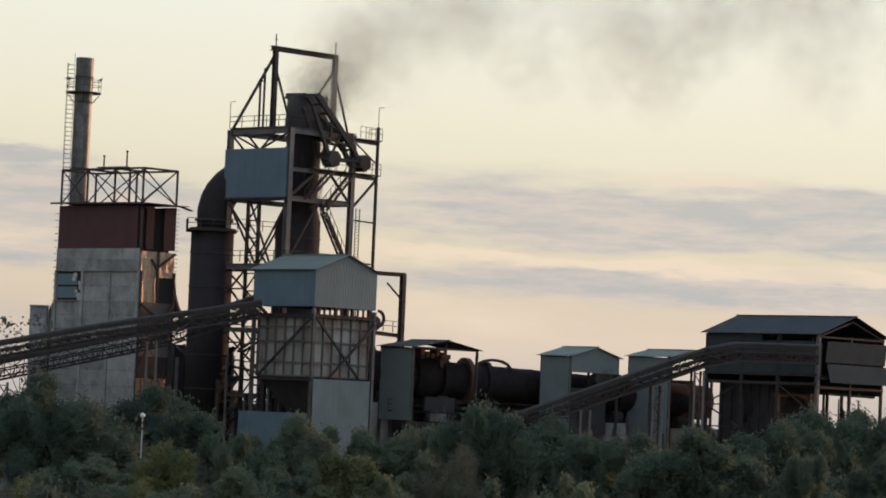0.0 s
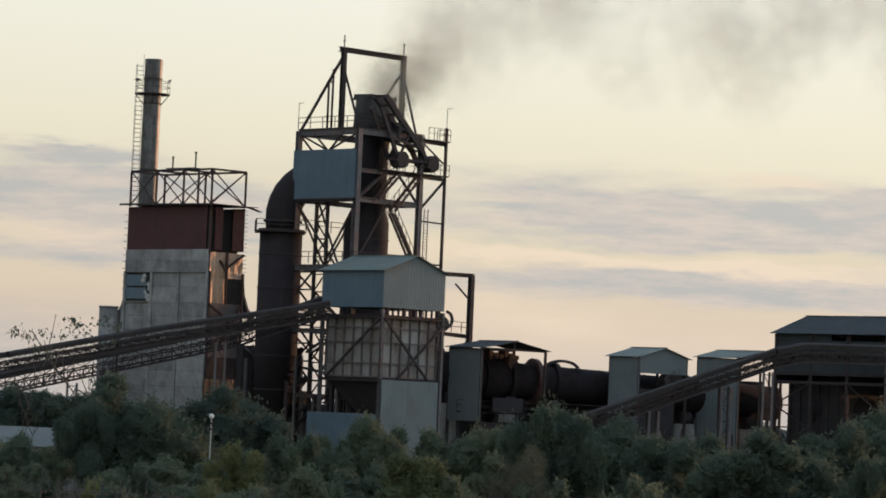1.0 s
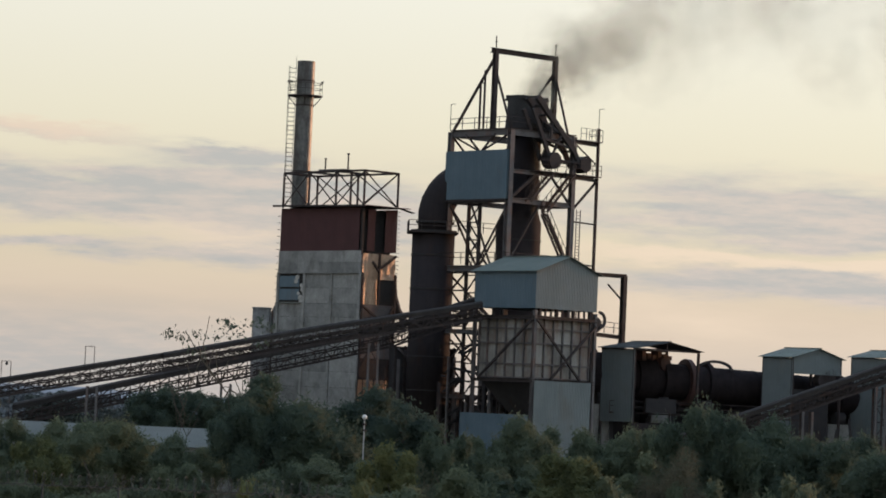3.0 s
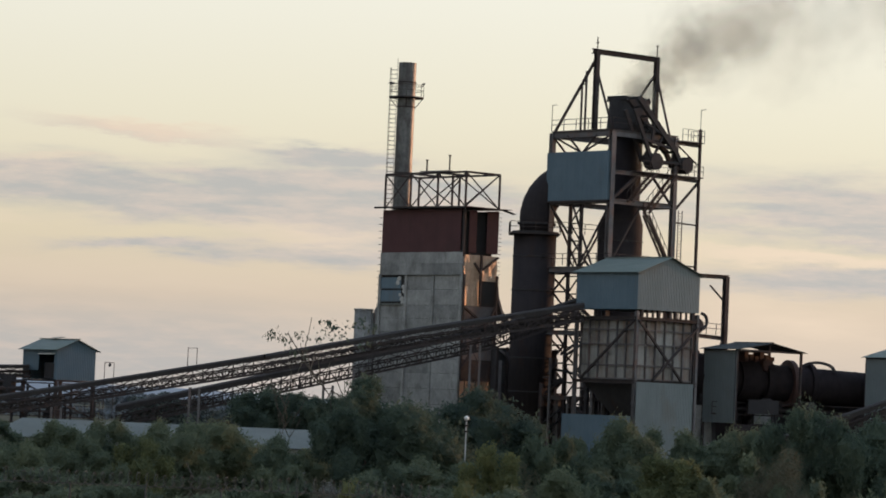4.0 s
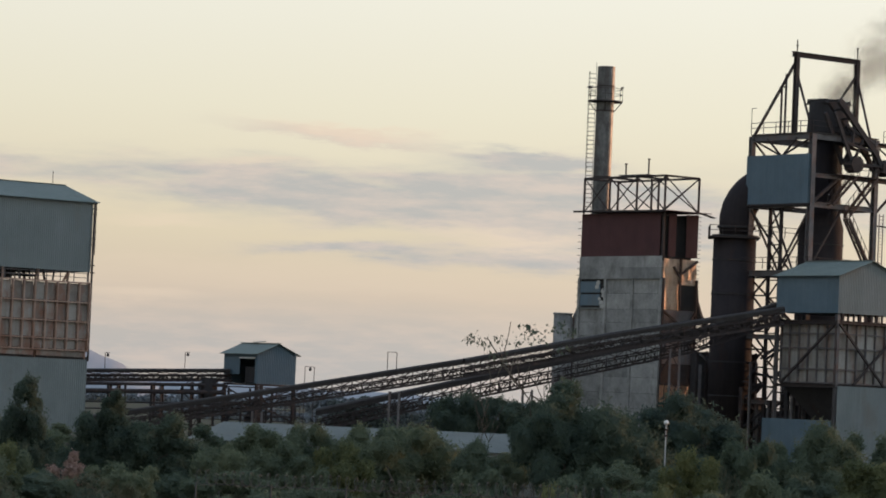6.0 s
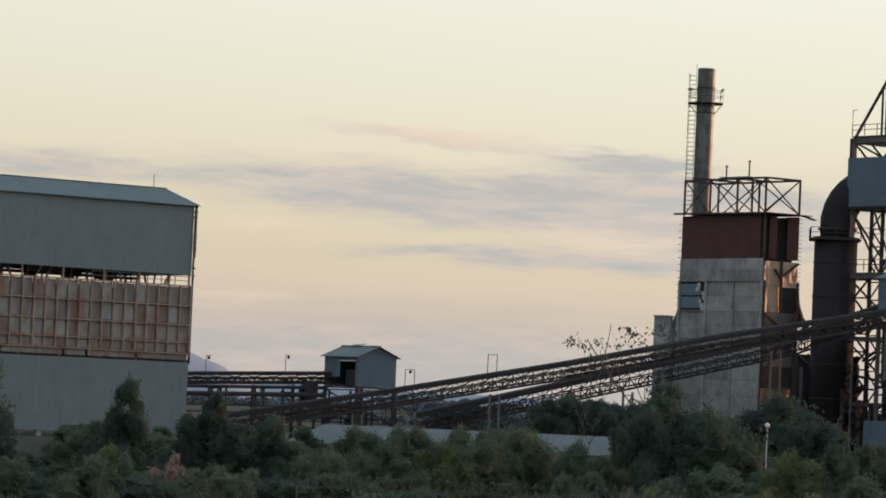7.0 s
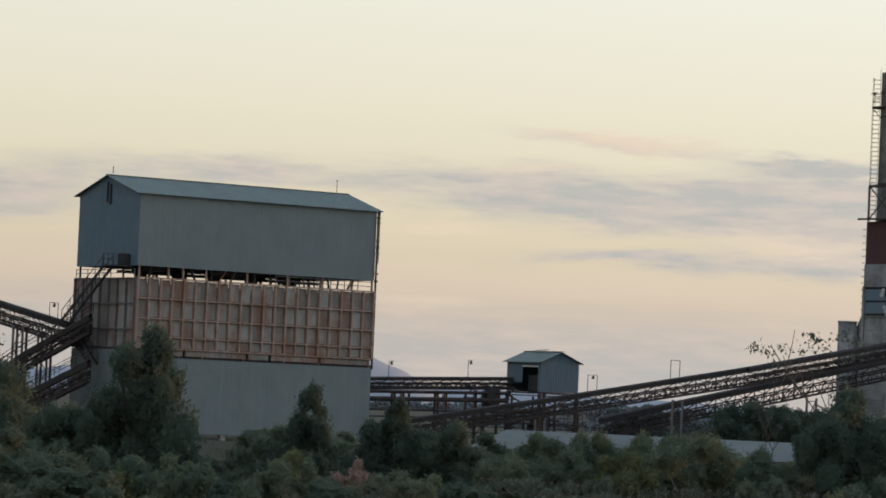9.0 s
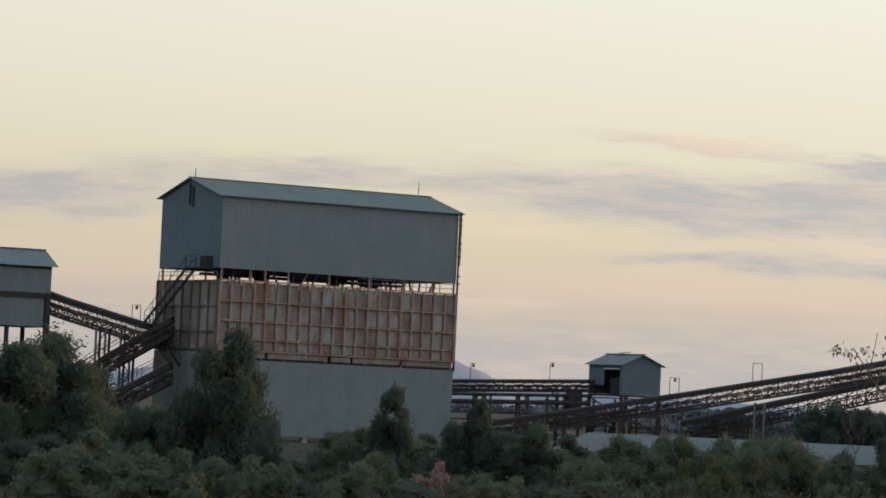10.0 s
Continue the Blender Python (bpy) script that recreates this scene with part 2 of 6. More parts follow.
M_PALEROOF = material("pale_cement_roof_sheet", (0.135, 0.148, 0.138), (0.21, 0.222, 0.204), 0.9, 0, 0.3, 5, 0.2, 0.0, (0.18, 0.18, 0.16), 0.4, shine=0.2)


def smoke_material(name, density):
    """Soot haze: each piece fades from its middle to its rim, broken by noise."""
    mt = bpy.data.materials.new(name)
    mt.use_nodes = True
    nt = mt.node_tree
    nt.nodes.clear()
    N, L = nt.nodes.new, nt.links.new
    co = N("ShaderNodeTexCoord").outputs["Object"]
    ln = N("ShaderNodeVectorMath")
    ln.operation = "LENGTH"
    mp = N("ShaderNodeMapping")
    mp.inputs["Scale"].default_value = (1, 0, 1)
    L(co, mp.inputs[0]), L(mp.outputs[0], ln.inputs[0])
    nz = N("ShaderNodeTexNoise")
    nz.noise_dimensions = "4D"
    nz.inputs["Scale"].default_value, nz.inputs["Detail"].default_value, nz.inputs["Roughness"].default_value = 2.3, 5, 0.62
    rnd = N("ShaderNodeObjectInfo").outputs["Random"]
    def mm(op, p, q, c=False):
        n = N("ShaderNodeMath")
        n.operation, n.use_clamp = op, c
        for v, s in ((p, n.inputs[0]), (q, n.inputs[1])):
            if isinstance(v, (int, float)):
                s.default_value = v
            else:
                L(v, s)
        return n.outputs[0]
    L(co, nz.inputs["Vector"]), L(mm("MULTIPLY", rnd, 30.0), nz.inputs["W"])
    r = mm("ADD", ln.outputs["Value"], mm("MULTIPLY", mm("SUBTRACT", nz.outputs[0], 0.5), 1.5))
    fall = mm("SUBTRACT", 1.0, mm("DIVIDE", r, 0.9), True)
    edge = mm("MULTIPLY", mm("SUBTRACT", 1.0, ln.outputs["Value"], True), 2.2, True)
    a = mm("MULTIPLY", mm("MULTIPLY", mm("POWER", fall, 1.1), mm("MULTIPLY", edge, edge)), density)
    df = N("ShaderNodeBsdfDiffuse")
    df.inputs[0].default_value = (0.56, 0.56, 0.48, 1)
    tl = N("ShaderNodeBsdfTranslucent")
    tl.inputs[0].default_value = (0.62, 0.62, 0.53, 1)
    both = N("ShaderNodeMixShader")
    both.inputs[0].default_value = 0.6
    L(df.outputs[0], both.inputs[1]), L(tl.outputs[0], both.inputs[2])
    tp = N("ShaderNodeBsdfTransparent")
    ms = N("ShaderNodeMixShader")
    L(a, ms.inputs[0]), L(tp.outputs[0], ms.inputs[1]), L(both.outputs[0], ms.inputs[2])
    L(ms.outputs[0], N("ShaderNodeOutputMaterial").inputs[0])
    return mt


M_SMOKE = smoke_material("grey_brown_smoke", 0.27)
M_THIN = smoke_material("thin_grey_smoke", 0.14)


# ---- mesh helpers ----
def link_mesh(name, bm, mat, parent=None, label="", smooth=False):
    me = bpy.data.meshes.new(name)
    bm.to_mesh(me)
    bm.free()
    me.materials.append(mat)
    if smooth:
        for p in me.polygons:
            p.use_smooth = True
    ob = new(name, me)
    ob.parent = parent
    if label:
        tagged(ob, label=label)
    return ob


part = link_mesh


def thing(name, x, y, turn, label, category, group="", kind="", z=0.0):
    ob = new(name)
    ob.matrix_world = pose(x, y, z, 0, 0, turn)
    ob.empty_display_size = 0.5
    return tagged(ob, label, category, group, kind)


def shared(name, like, parent, m):
    ob = new(name, like.data)
    ob.parent = parent
    ob.matrix_local = m
    return ob


def box(bm, lo, hi):
    v = [bm.verts.new((x, y, z)) for z in (lo[2], hi[2]) for y in (lo[1], hi[1]) for x in (lo[0], hi[0])]
    for f in ((0, 2, 3, 1), (4, 5, 7, 6), (0, 1, 5, 4), (2, 6, 7, 3), (0, 4, 6, 2), (1, 3, 7, 5)):
        bm.faces.new([v[i] for i in f])
    return bm


def beam(bm, p, q, w=0.25, h=None, seg=4):
    """A bar from p to q: square (seg 4) or round."""
    p, q = Vector(p), Vector(q)
    h = h or w
    d = (q - p).normalized()
    side = d.cross(Vector((0, 0, 1)))
    side = side.normalized() if side.length > 1e-4 else Vector((1, 0, 0))
    up = side.cross(d)
    if seg == 4:
        ring = [(-w / 2, -h / 2), (w / 2, -h / 2), (w / 2, h / 2), (-w / 2, h / 2)]
    else:
        ring = [(math.cos(a) * w / 2, math.sin(a) * h / 2) for a in (math.tau * i / seg for i in range(seg))]
    a = [bm.verts.new(p + side * s + up * t) for s, t in ring]
    b = [bm.verts.new(q + side * s + up * t) for s, t in ring]
    n = len(ring)
    for i in range(n):
        bm.faces.new((a[i], a[(i + 1) % n], b[(i + 1) % n], b[i]))
    bm.faces.new(a[::-1])
    bm.faces.new(b)
    return bm


def one(p, q, w=0.25, h=None, seg=4):
    return beam(bmesh.new(), p, q, w, h, seg)


def ibeam(p, q, w=0.35, h=0.4):
    bm = bmesh.new()
    p, q = Vector(p), Vector(q)
    d = (q - p).normalized()
    side = d.cross(Vector((0, 0, 1)))
    side = side.normalized() if side.length > 1e-4 else Vector((1, 0, 0))
    up = side.cross(d)
    beam(bm, p + up * (h / 2 - 0.03), q + up * (h / 2 - 0.03), w, 0.06)
    beam(bm, p - up * (h / 2 - 0.03), q - up * (h / 2 - 0.03), w, 0.06)
    beam(bm, p, q, 0.06, h - 0.12)
    return bm


def ribbed(p, along, up, length, height, pitch=0.22, depth=0.035, out=None, thick=0.02, top=None):
    """Ribbed sheeting with real ribs. top(s): extra height at s metres along, for a gable."""
    bm = bmesh.new()
    p, along, up = Vector(p), Vector(along).normalized(), Vector(up).normalized()
    out = Vector(out).normalized() if out else along.cross(up)
    n = max(1, int(round(length / pitch)))
    st = length / n
    prof = []
    for i in range(n):
        for fr, d in ((0.0, 0.0), (0.45, 0.0), (0.58, depth), (0.87, depth)):
            prof.append(((i + fr) * st, d))
    prof.append((length, 0.0))
    rows = []
    for s, d in prof:
        h = height + (top(s) if top else 0.0)
        b = p + along * s + out * d
        rows.append((bm.verts.new(b), bm.verts.new(b + up * h), bm.verts.new(b + up * h - out * (thick + d)), bm.verts.new(b - out * (thick + d))))
    for a, b in zip(rows, rows[1:]):
        for i in range(3):
            bm.faces.new((a[i], b[i], b[i + 1], a[i + 1]))
        bm.faces.new((a[3], b[3], b[0], a[0]))
    bm.faces.new(rows[0])
    bm.faces.new(rows[-1][::-1])
    return bm


def tube(bm, rings, seg=28, cap=True):
    """A round body through rings of (centre, axis, radius)."""
    loops = []
    for c, ax, r in rings:
        ax = Vector(ax).normalized()
        ref = Vector((0, 1, 0)) if abs(ax.y) < 0.9 else Vector((1, 0, 0))
        s = ax.cross(ref).normalized()
        t = ax.cross(s)
        loops.append([bm.verts.new(Vector(c) + s * math.cos(math.tau * i / seg) * r + t * math.sin(math.tau * i / seg) * r) for i in range(seg)])
    for a, b in zip(loops, loops[1:]):
        for i in range(seg):
            bm.faces.new((a[i], a[(i + 1) % seg], b[(i + 1) % seg], b[i]))
    if cap:
        bm.faces.new(loops[0][::-1])
        bm.faces.new(loops[-1])
    return bm


def rail(bm, pts, h=1.05, post=1.4, r=0.05):
    """A handrail with posts, top and middle rails along a line."""
    for p, q in zip(pts, pts[1:]):
        p, q = Vector(p), Vector(q)
        n = max(1, int((q - p).length / post))
        for i in range(n + 1):
            b = p.lerp(q, i / n)
            beam(bm, b, b + Vector((0, 0, h)), r)
        for k in (0.55, 1.0):
            beam(bm, p + Vector((0, 0, h * k)), q + Vector((0, 0, h * k)), r)
    return bm


def lattice(bm, p, q, a, b, n, w=0.1):
    """Zigzag bracing in the strip spanned by p->q and the offset a->b at its ends."""
    p, q, a, b = Vector(p), Vector(q), Vector(a), Vector(b)
    for i in range(n):
        lo, hi = p.lerp(q, i / n), p.lerp(q, (i + 1) / n)
        oa, ob_ = a.lerp(b, i / n), a.lerp(b, (i + 1) / n)
        beam(bm, lo, hi + ob_ if i % 2 == 0 else hi, w) if i % 2 == 0 else beam(bm, lo + oa, hi, w)
        beam(bm, hi, hi + ob_, w)
    return bm


def lacing(parent, name, p, q, off, n, w, mat):
    """The same zigzag, every bar a part of its own."""
    p, q, off = Vector(p), Vector(q), Vector(off)
    for i in range(n):
        lo, hi = p.lerp(q, i / n), p.lerp(q, (i + 1) / n)
        part(name, one(lo, hi + off, w) if i % 2 == 0 else one(lo + off, hi, w), mat, parent)
        part(name, one(hi, hi + off, w), mat, parent)


# ---- ground and distance ----
def ground_height(x, y):
    """The plain dips between the camera's bank and the plant."""
    z = 0.25 * noise.noise((x * 0.05, y * 0.05, 0)) - 0.1
    if y < 285:
        k = min(1.0, (285 - y) / 40.0)
        z -= 2.6 * k * k * (3 - 2 * k)
    if abs(x) < 60 and y < 40:
        k = min(1.0, max(0.0, (40 - y) / 34.0))
        z += (2.9 - z) * k
    return z


def build_ground():
    bm = bmesh.new()
    xs = [-4500, -900, -300] + [-150 + 6 * i for i in range(51)] + [300, 900, 4500]
    ys = [-400, -60] + [10 * i for i in range(0, 42)] + [520, 700, 1000, 1800, 4800]
    grid = []
    for y in ys:
        row = []
        for x in xs:
            row.append(bm.verts.new((x, y, ground_height(x, y))))
        grid.append(row)
    for a, b in zip(grid, grid[1:]):
        for i in range(len(xs) - 1):
            bm.faces.new((a[i], a[i + 1], b[i + 1], b[i]))
    tagged(link_mesh("ground", bm, M_GROUND, smooth=True), "dry weedy earth plain around the steel plant", "ground", kind="structure")
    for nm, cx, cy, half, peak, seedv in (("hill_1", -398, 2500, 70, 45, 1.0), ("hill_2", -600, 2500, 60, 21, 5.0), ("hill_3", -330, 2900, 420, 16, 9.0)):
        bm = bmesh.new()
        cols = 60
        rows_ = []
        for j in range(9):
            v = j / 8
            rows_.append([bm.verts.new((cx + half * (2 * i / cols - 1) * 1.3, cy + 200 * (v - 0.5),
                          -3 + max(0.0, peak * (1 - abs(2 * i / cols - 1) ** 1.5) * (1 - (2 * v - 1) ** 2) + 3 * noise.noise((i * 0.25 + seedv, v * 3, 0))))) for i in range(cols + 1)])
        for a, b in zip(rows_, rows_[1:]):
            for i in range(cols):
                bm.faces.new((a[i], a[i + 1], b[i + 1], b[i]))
        tagged(link_mesh(nm, bm, M_HILL, smooth=True), "distant hill, blue evening haze put into its colour", "hill", kind="structure")


build_ground()
PSI = 40.0   # the plant's grid: local x runs right and away, local y left and away


def wall(parent, face, W, D, z0, z1, mat, lo=0.0, hi=None, rise=0.0, name="wall", label="", proud=0.0):
    """Ribbed wall sheet on one face of a W x D plan: front (y=0), left (x=0), back, right; a gable when rise is given."""
    span = W if face in ("front", "back") else D
    hi = span if hi is None else hi
    g = (lambda s: rise * (1 - abs(2 * (s + lo) / span - 1))) if rise else None
    o = proud
    p, al = {"front": ((lo, -o, z0), (1, 0, 0)), "left": ((-o, D - lo, z0), (0, -1, 0)),
             "right": ((W + o, lo, z0), (0, 1, 0)), "back": ((W - lo, D + o, z0), (-1, 0, 0))}[face]
    bm = ribbed(p, al, (0, 0, 1), hi - lo, z1 - z0, top=g)
    return part(name, bm, mat, parent, label)


def gable_roof(parent, W, D, z, rise, along, mat, ov=0.35, name="roof_slope"):
    if along == "y":
        k = rise / (W / 2)
        h = math.hypot(W / 2 + ov, k * (W / 2 + ov))
        zz = z - k * ov
        part(name, ribbed((-ov, D + ov, zz), (0, -1, 0), (1, 0, k), D + 2 * ov, h, 0.3, 0.05), mat, parent)
        part(name, ribbed((W + ov, -ov, zz), (0, 1, 0), (-1, 0, k), D + 2 * ov, h, 0.3, 0.05), mat, parent)
        part("ridge_cap", one((W / 2, -ov, z + rise + 0.05), (W / 2, D + ov, z + rise + 0.05), 0.4, 0.07), mat, parent)
    else:
        k = rise / (D / 2)
        h = math.hypot(D / 2 + ov, k * (D / 2 + ov))
        zz = z - k * ov
        part(name, ribbed((-ov, -ov, zz), (1, 0, 0), (0, 1, k), W + 2 * ov, h, 0.3, 0.05), mat, parent)
        part(name, ribbed((W + ov, D + ov, zz), (-1, 0, 0), (0, -1, k), W + 2 * ov, h, 0.3, 0.05), mat, parent)
        part("ridge_cap", one((-ov, D / 2, z + rise + 0.05), (W + ov, D / 2, z + rise + 0.05), 0.4, 0.07), mat, parent)


def stiffened(parent, face, W, D, z0, z1, nx, zs, mat, ribmat, name="bin_panel", rw=0.13, level=None, deep=0.0):
    """A plate wall of single panels with upright and level ribs standing proud."""
    span = W if face in ("front", "back") else D
    st = span / nx
    levels = [z0, *zs, z1]
    fix = {"front": lambda s, o, z: (s, -o, z), "left": lambda s, o, z: (-o, D - s, z),
           "back": lambda s, o, z: (W - s, D + o, z), "right": lambda s, o, z: (W + o, s, z)}[face]
    for i in range(nx):
        for a, b in zip(levels, levels[1:]):
            bm = bmesh.new()
            g = 0.11 if deep else 0.02
            p, q = fix(i * st + g, -0.06, a + g), fix((i + 1) * st - g, 0.0, b - g)
            box(bm, [min(u, v) for u, v in zip(p, q)], [max(u, v) for u, v in zip(p, q)])
            part(name, bm, mat, parent)
    for i in range(nx + 1):
        s = min(max(i * st, 0.06), span - 0.06)
        part("upright_rib", one(fix(s, 0.09 + deep / 2, z0), fix(s, 0.11 + deep / 2, z1 + 0.05), rw, 0.24 + deep), ribmat, parent)
    for z in levels:
        part("level_rib", one(fix(0.0, 0.07 + deep / 2, z), fix(span, 0.07 + deep / 2, z), 0.2 + deep, 0.13), level or ribmat, parent)


# ---- long bunker house ----
def long_house():
    W, D = 25.1, 12.2
    o = thing("bunker_house", -66.4, 300, PSI, "long grey sheeted bunker house above rust-stained steel bins", "industrial building")
    for f in ("front", "right", "back"):
        wall(o, f, W, D, 15.35, 22.0, M_GREY, rise=1.7 if f == "right" else 0.0)
    wall(o, "left", W, D, 15.35, 22.0, M_BLUE, rise=1.7, label="blue-grey gable sheeting")
    gable_roof(o, W, D, 22.0, 1.7, "x", M_ROOF, 0.45)
    part("gable_vent", one((-0.12, D / 2 + 0.25, 21.2), (-0.12, D / 2 + 0.25, 23.1), 0.14), M_DARK, o)
    part("gable_vent", one((-0.12, D / 2 - 0.4, 21.0), (-0.12, D / 2 - 0.4, 22.9), 0.14), M_DARK, o)
    for x in (-0.2, W - 1.3):
        part("roof_spike", one((x + 0.4, D / 2, 23.7), (x + 0.4, D / 2, 24.6 if x < 0 else 25.0), 0.07, seg=6), M_STEEL, o)
    stiffened(o, "front", W, D, 7.95, 14.3, 21, (9.0, 10.65, 12.45), M_RUSTPANEL, M_RUSTRIB, rw=0.14, deep=0.1)
    stiffened(o, "left", W, D, 7.95, 14.2, 7, (9.6, 11.9), M_RUSTPANEL, M_BEAM, rw=0.1)
    bm = bmesh.new()
    box(bm, (0.1, D - 0.1, 7.9), (W - 0.1, D, 14.2)), box(bm, (W - 0.08, 0.1, 7.9), (W, D - 0.1, 14.2)), box(bm, (0.1, 0.1, 8.0), (W - 0.1, D - 0.1, 8.1))
    part("bin_back", bm, M_STEEL, o)
    part("bin_floor", box(bmesh.new(), (0.15, 0.35, 6.5), (W - 0.15, D - 0.3, 7.9)), M_SOOT, o)
    for x in (0.3, 4.8, 7.2, 11.5, 15.8, 19.6, W - 0.1):
        for y in (0.2, D - 0.2):
            part("column", ibeam((x, y, 0), (x, y, 15.6), 0.14, 0.16), M_RUSTRIB if y < 1 else M_STEEL, o)
    for x0, x1 in ((0.8, 5.0), (5.3, 11.6), (11.9, 14.0), (14.3, 19.3), (19.6, W - 0.3)):
        bm = bmesh.new()
        box(bm, (x0, -0.08, 7.35), (x1, 0.06, 7.85))
        part("apron_plate", bm, M_RUSTPANEL, o)
        part("apron_shadow_ledge", one((x0, -0.1, 7.2), (x1, -0.1, 7.2), 0.2, 0.08), M_STEEL, o)
    part("ring_beam", ibeam((0, -0.05, 7.92), (W, -0.05, 7.92), 0.24, 0.16), M_STEEL, o)
    # skirt walls
    wall(o, "front", W, D, 0.35, 7.15, M_GREY, 4.5, W - 1.8, name="skirt_wall", proud=0.12)
    wall(o, "front", W, D, 0.35, 7.15, M_GREY, W - 1.8, W, name="skirt_wall", proud=0.14)
    wall(o, "front", W, D, 0.35, 7.15, M_BLUE, 0.0, 4.5, name="skirt_wall", label="bluer skirt sheets", proud=0.12)
    wall(o, "left", W, D, 0.35, 7.75, M_GREY, name="skirt_wall", proud=0.12)
    wall(o, "right", W, D, 0.35, 7.4, M_GREY, name="skirt_wall", proud=0.12)
    for i in range(9):
        part("plinth_block", box(bmesh.new(), (1 + i * 2.8, 0.05, -0.3), (1.5 + i * 2.8, 0.45, 0.36)), M_CONC, o)
    # conveyor gear in the open strip under the house
    rng = random.Random(5)
    bm = bmesh.new()
    box(bm, (0.6, 4.0, 14.75), (21.5, 5.2, 15.0))
    part("tripper_belt", bm, M_BELT, o)
    for i in range(5):
        x = 2.0 + i * 3.9
        bm = bmesh.new()
        tube(bm, [((x, 3.2, 14.4), (0, 0, 1), 0.5), ((x, 3.2, 15.4), (0, 0, 1), 0.95)], 10)
        part("feed_hopper", bm, M_SOOT, o)
    for i in range(17):
        x = 1.2 + i * 1.25 + rng.uniform(-0.4, 0.4)
        part("chute_leg", one((x, 2.4, 14.2), (x + rng.uniform(-0.9, 0.9), 2.6, 15.4), rng.uniform(0.08, 0.2)), M_STEEL, o)
    for i in range(9):
        x = 1.5 + i * 2.1 + rng.uniform(-0.5, 0.5)
        w, h = rng.uniform(0.3, 0.9), rng.uniform(0.3, 0.8)
        part("drive_unit", box(bmesh.new(), (x, 2.9, 15.35 - h), (x + w, 3.6, 15.4)), M_SOOT, o)
    for x0, x1, drop in ((0.9, 4.2, 0.5), (4.6, 7.4, 0.28), (7.9, 11.9, 0.55), (12.4, 15.2, 0.3), (15.6, 16.3, 0.9), (16.8, 19.6, 0.3)):
        bm = bmesh.new()
        lo = [bm.verts.new((x, y, 15.4 - drop)) for x, y in ((x0 + 0.35, 1.2), (x1 - 0.35, 1.2), (x1 - 0.35, 2.2), (x0 + 0.35, 2.2))]
        hi = [bm.verts.new((x, y, 15.42)) for x, y in ((x0, 0.8), (x1, 0.8), (x1, 2.6), (x0, 2.6))]
        bm.faces.new(lo[::-1]), bm.faces.new(hi)
        for k in range(4):
            bm.faces.new((lo[k], lo[(k + 1) % 4], hi[(k + 1) % 4], hi[k]))
        part("spill_pan", bm, M_SOOT, o)
    for i in range(26):
        x = 0.8 + i * 0.9
        if rng.random() < 0.25:
            continue
        part("strut", one((x, rng.uniform(0.3, 1.2), 14.3), (x + rng.choice((-0.6, 0, 0.0, 0.7)), rng.uniform(0.3, 1.2), 15.5), rng.uniform(0.08, 0.2)), rng.choice((M_STEEL, M_SOOT, M_RUSTRIB)), o)
    part("edge_rail", rail(bmesh.new(), [(14.5, 0.1, 14.3), (W - 0.2, 0.1, 14.3)], 0.9, 1.3, 0.06), M_BEAM, o)
    part("edge_rail", rail(bmesh.new(), [(-0.1, 0.3, 14.25), (-0.1, D - 0.2, 14.25)], 0.8, 2.0, 0.06), M_BEAM, o)
    # cat ladder and conduit on the far end of the front
    bm = bmesh.new()
    for z in (15.3, 16.0, 17.9, 18.5, 19.1, 20.8, 21.3, 21.8):
        beam(bm, (W - 0.1, -0.2, z), (W + 0.3, -0.2, z), 0.12)
    beam(bm, (W + 0.05, -0.2, 7), (W + 0.05, -0.2, 22), 0.14), beam(bm, (W + 0.22, -0.2, 17.0), (W + 0.22, -0.2, 21.9), 0.06)
    part("downpipe_and_brackets", bm, M_STEEL, o)
    # stair on the gable end, from the skirt up to the open strip
    bm = bmesh.new()
    def flight(y0, z0, y1, z1):
        for dx in (-1.9, -1.0):
            beam(bm, (dx, y0, z0), (dx, y1, z1), 0.09, 0.28)
            beam(bm, (dx, y0, z0 + 1.0), (dx, y1, z1 + 1.0), 0.05)
            for k in range(6):
                a = k / 5
                yy, zz = y0 + (y1 - y0) * a, z0 + (z1 - z0) * a
                beam(bm, (dx, yy, zz), (dx, yy, zz + 1.0), 0.05)
        n = int(abs(z1 - z0) / 0.22)
        for k in range(n):
            a = (k + 0.5) / n
            beam(bm, (-1.9, y0 + (y1 - y0) * a, z0 + (z1 - z0) * a), (-1.0, y0 + (y1 - y0) * a, z0 + (z1 - z0) * a), 0.26, 0.04)
    flight(11.0, 10.2, 3.0, 15.2), flight(10.5, 9.9, 5.0, 6.3)
    box(bm, (-2.0, 10.0, 10.0), (-0.3, 12.2, 10.15)), box(bm, (-2.0, 0.8, 15.2), (-0.2, 3.2, 15.3))
    rail(bm, [(-2.0, 0.8, 15.3), (-2.0, 3.0, 15.3)], 1.0, 1.0)
    part("outside_stair", bm, M_SOOT, o)
    part("gear_box", box(bmesh.new(), (-0.9, 1.3, 15.3), (-0.1, 2.2, 16.4)), M_DARK, o)


long_house()


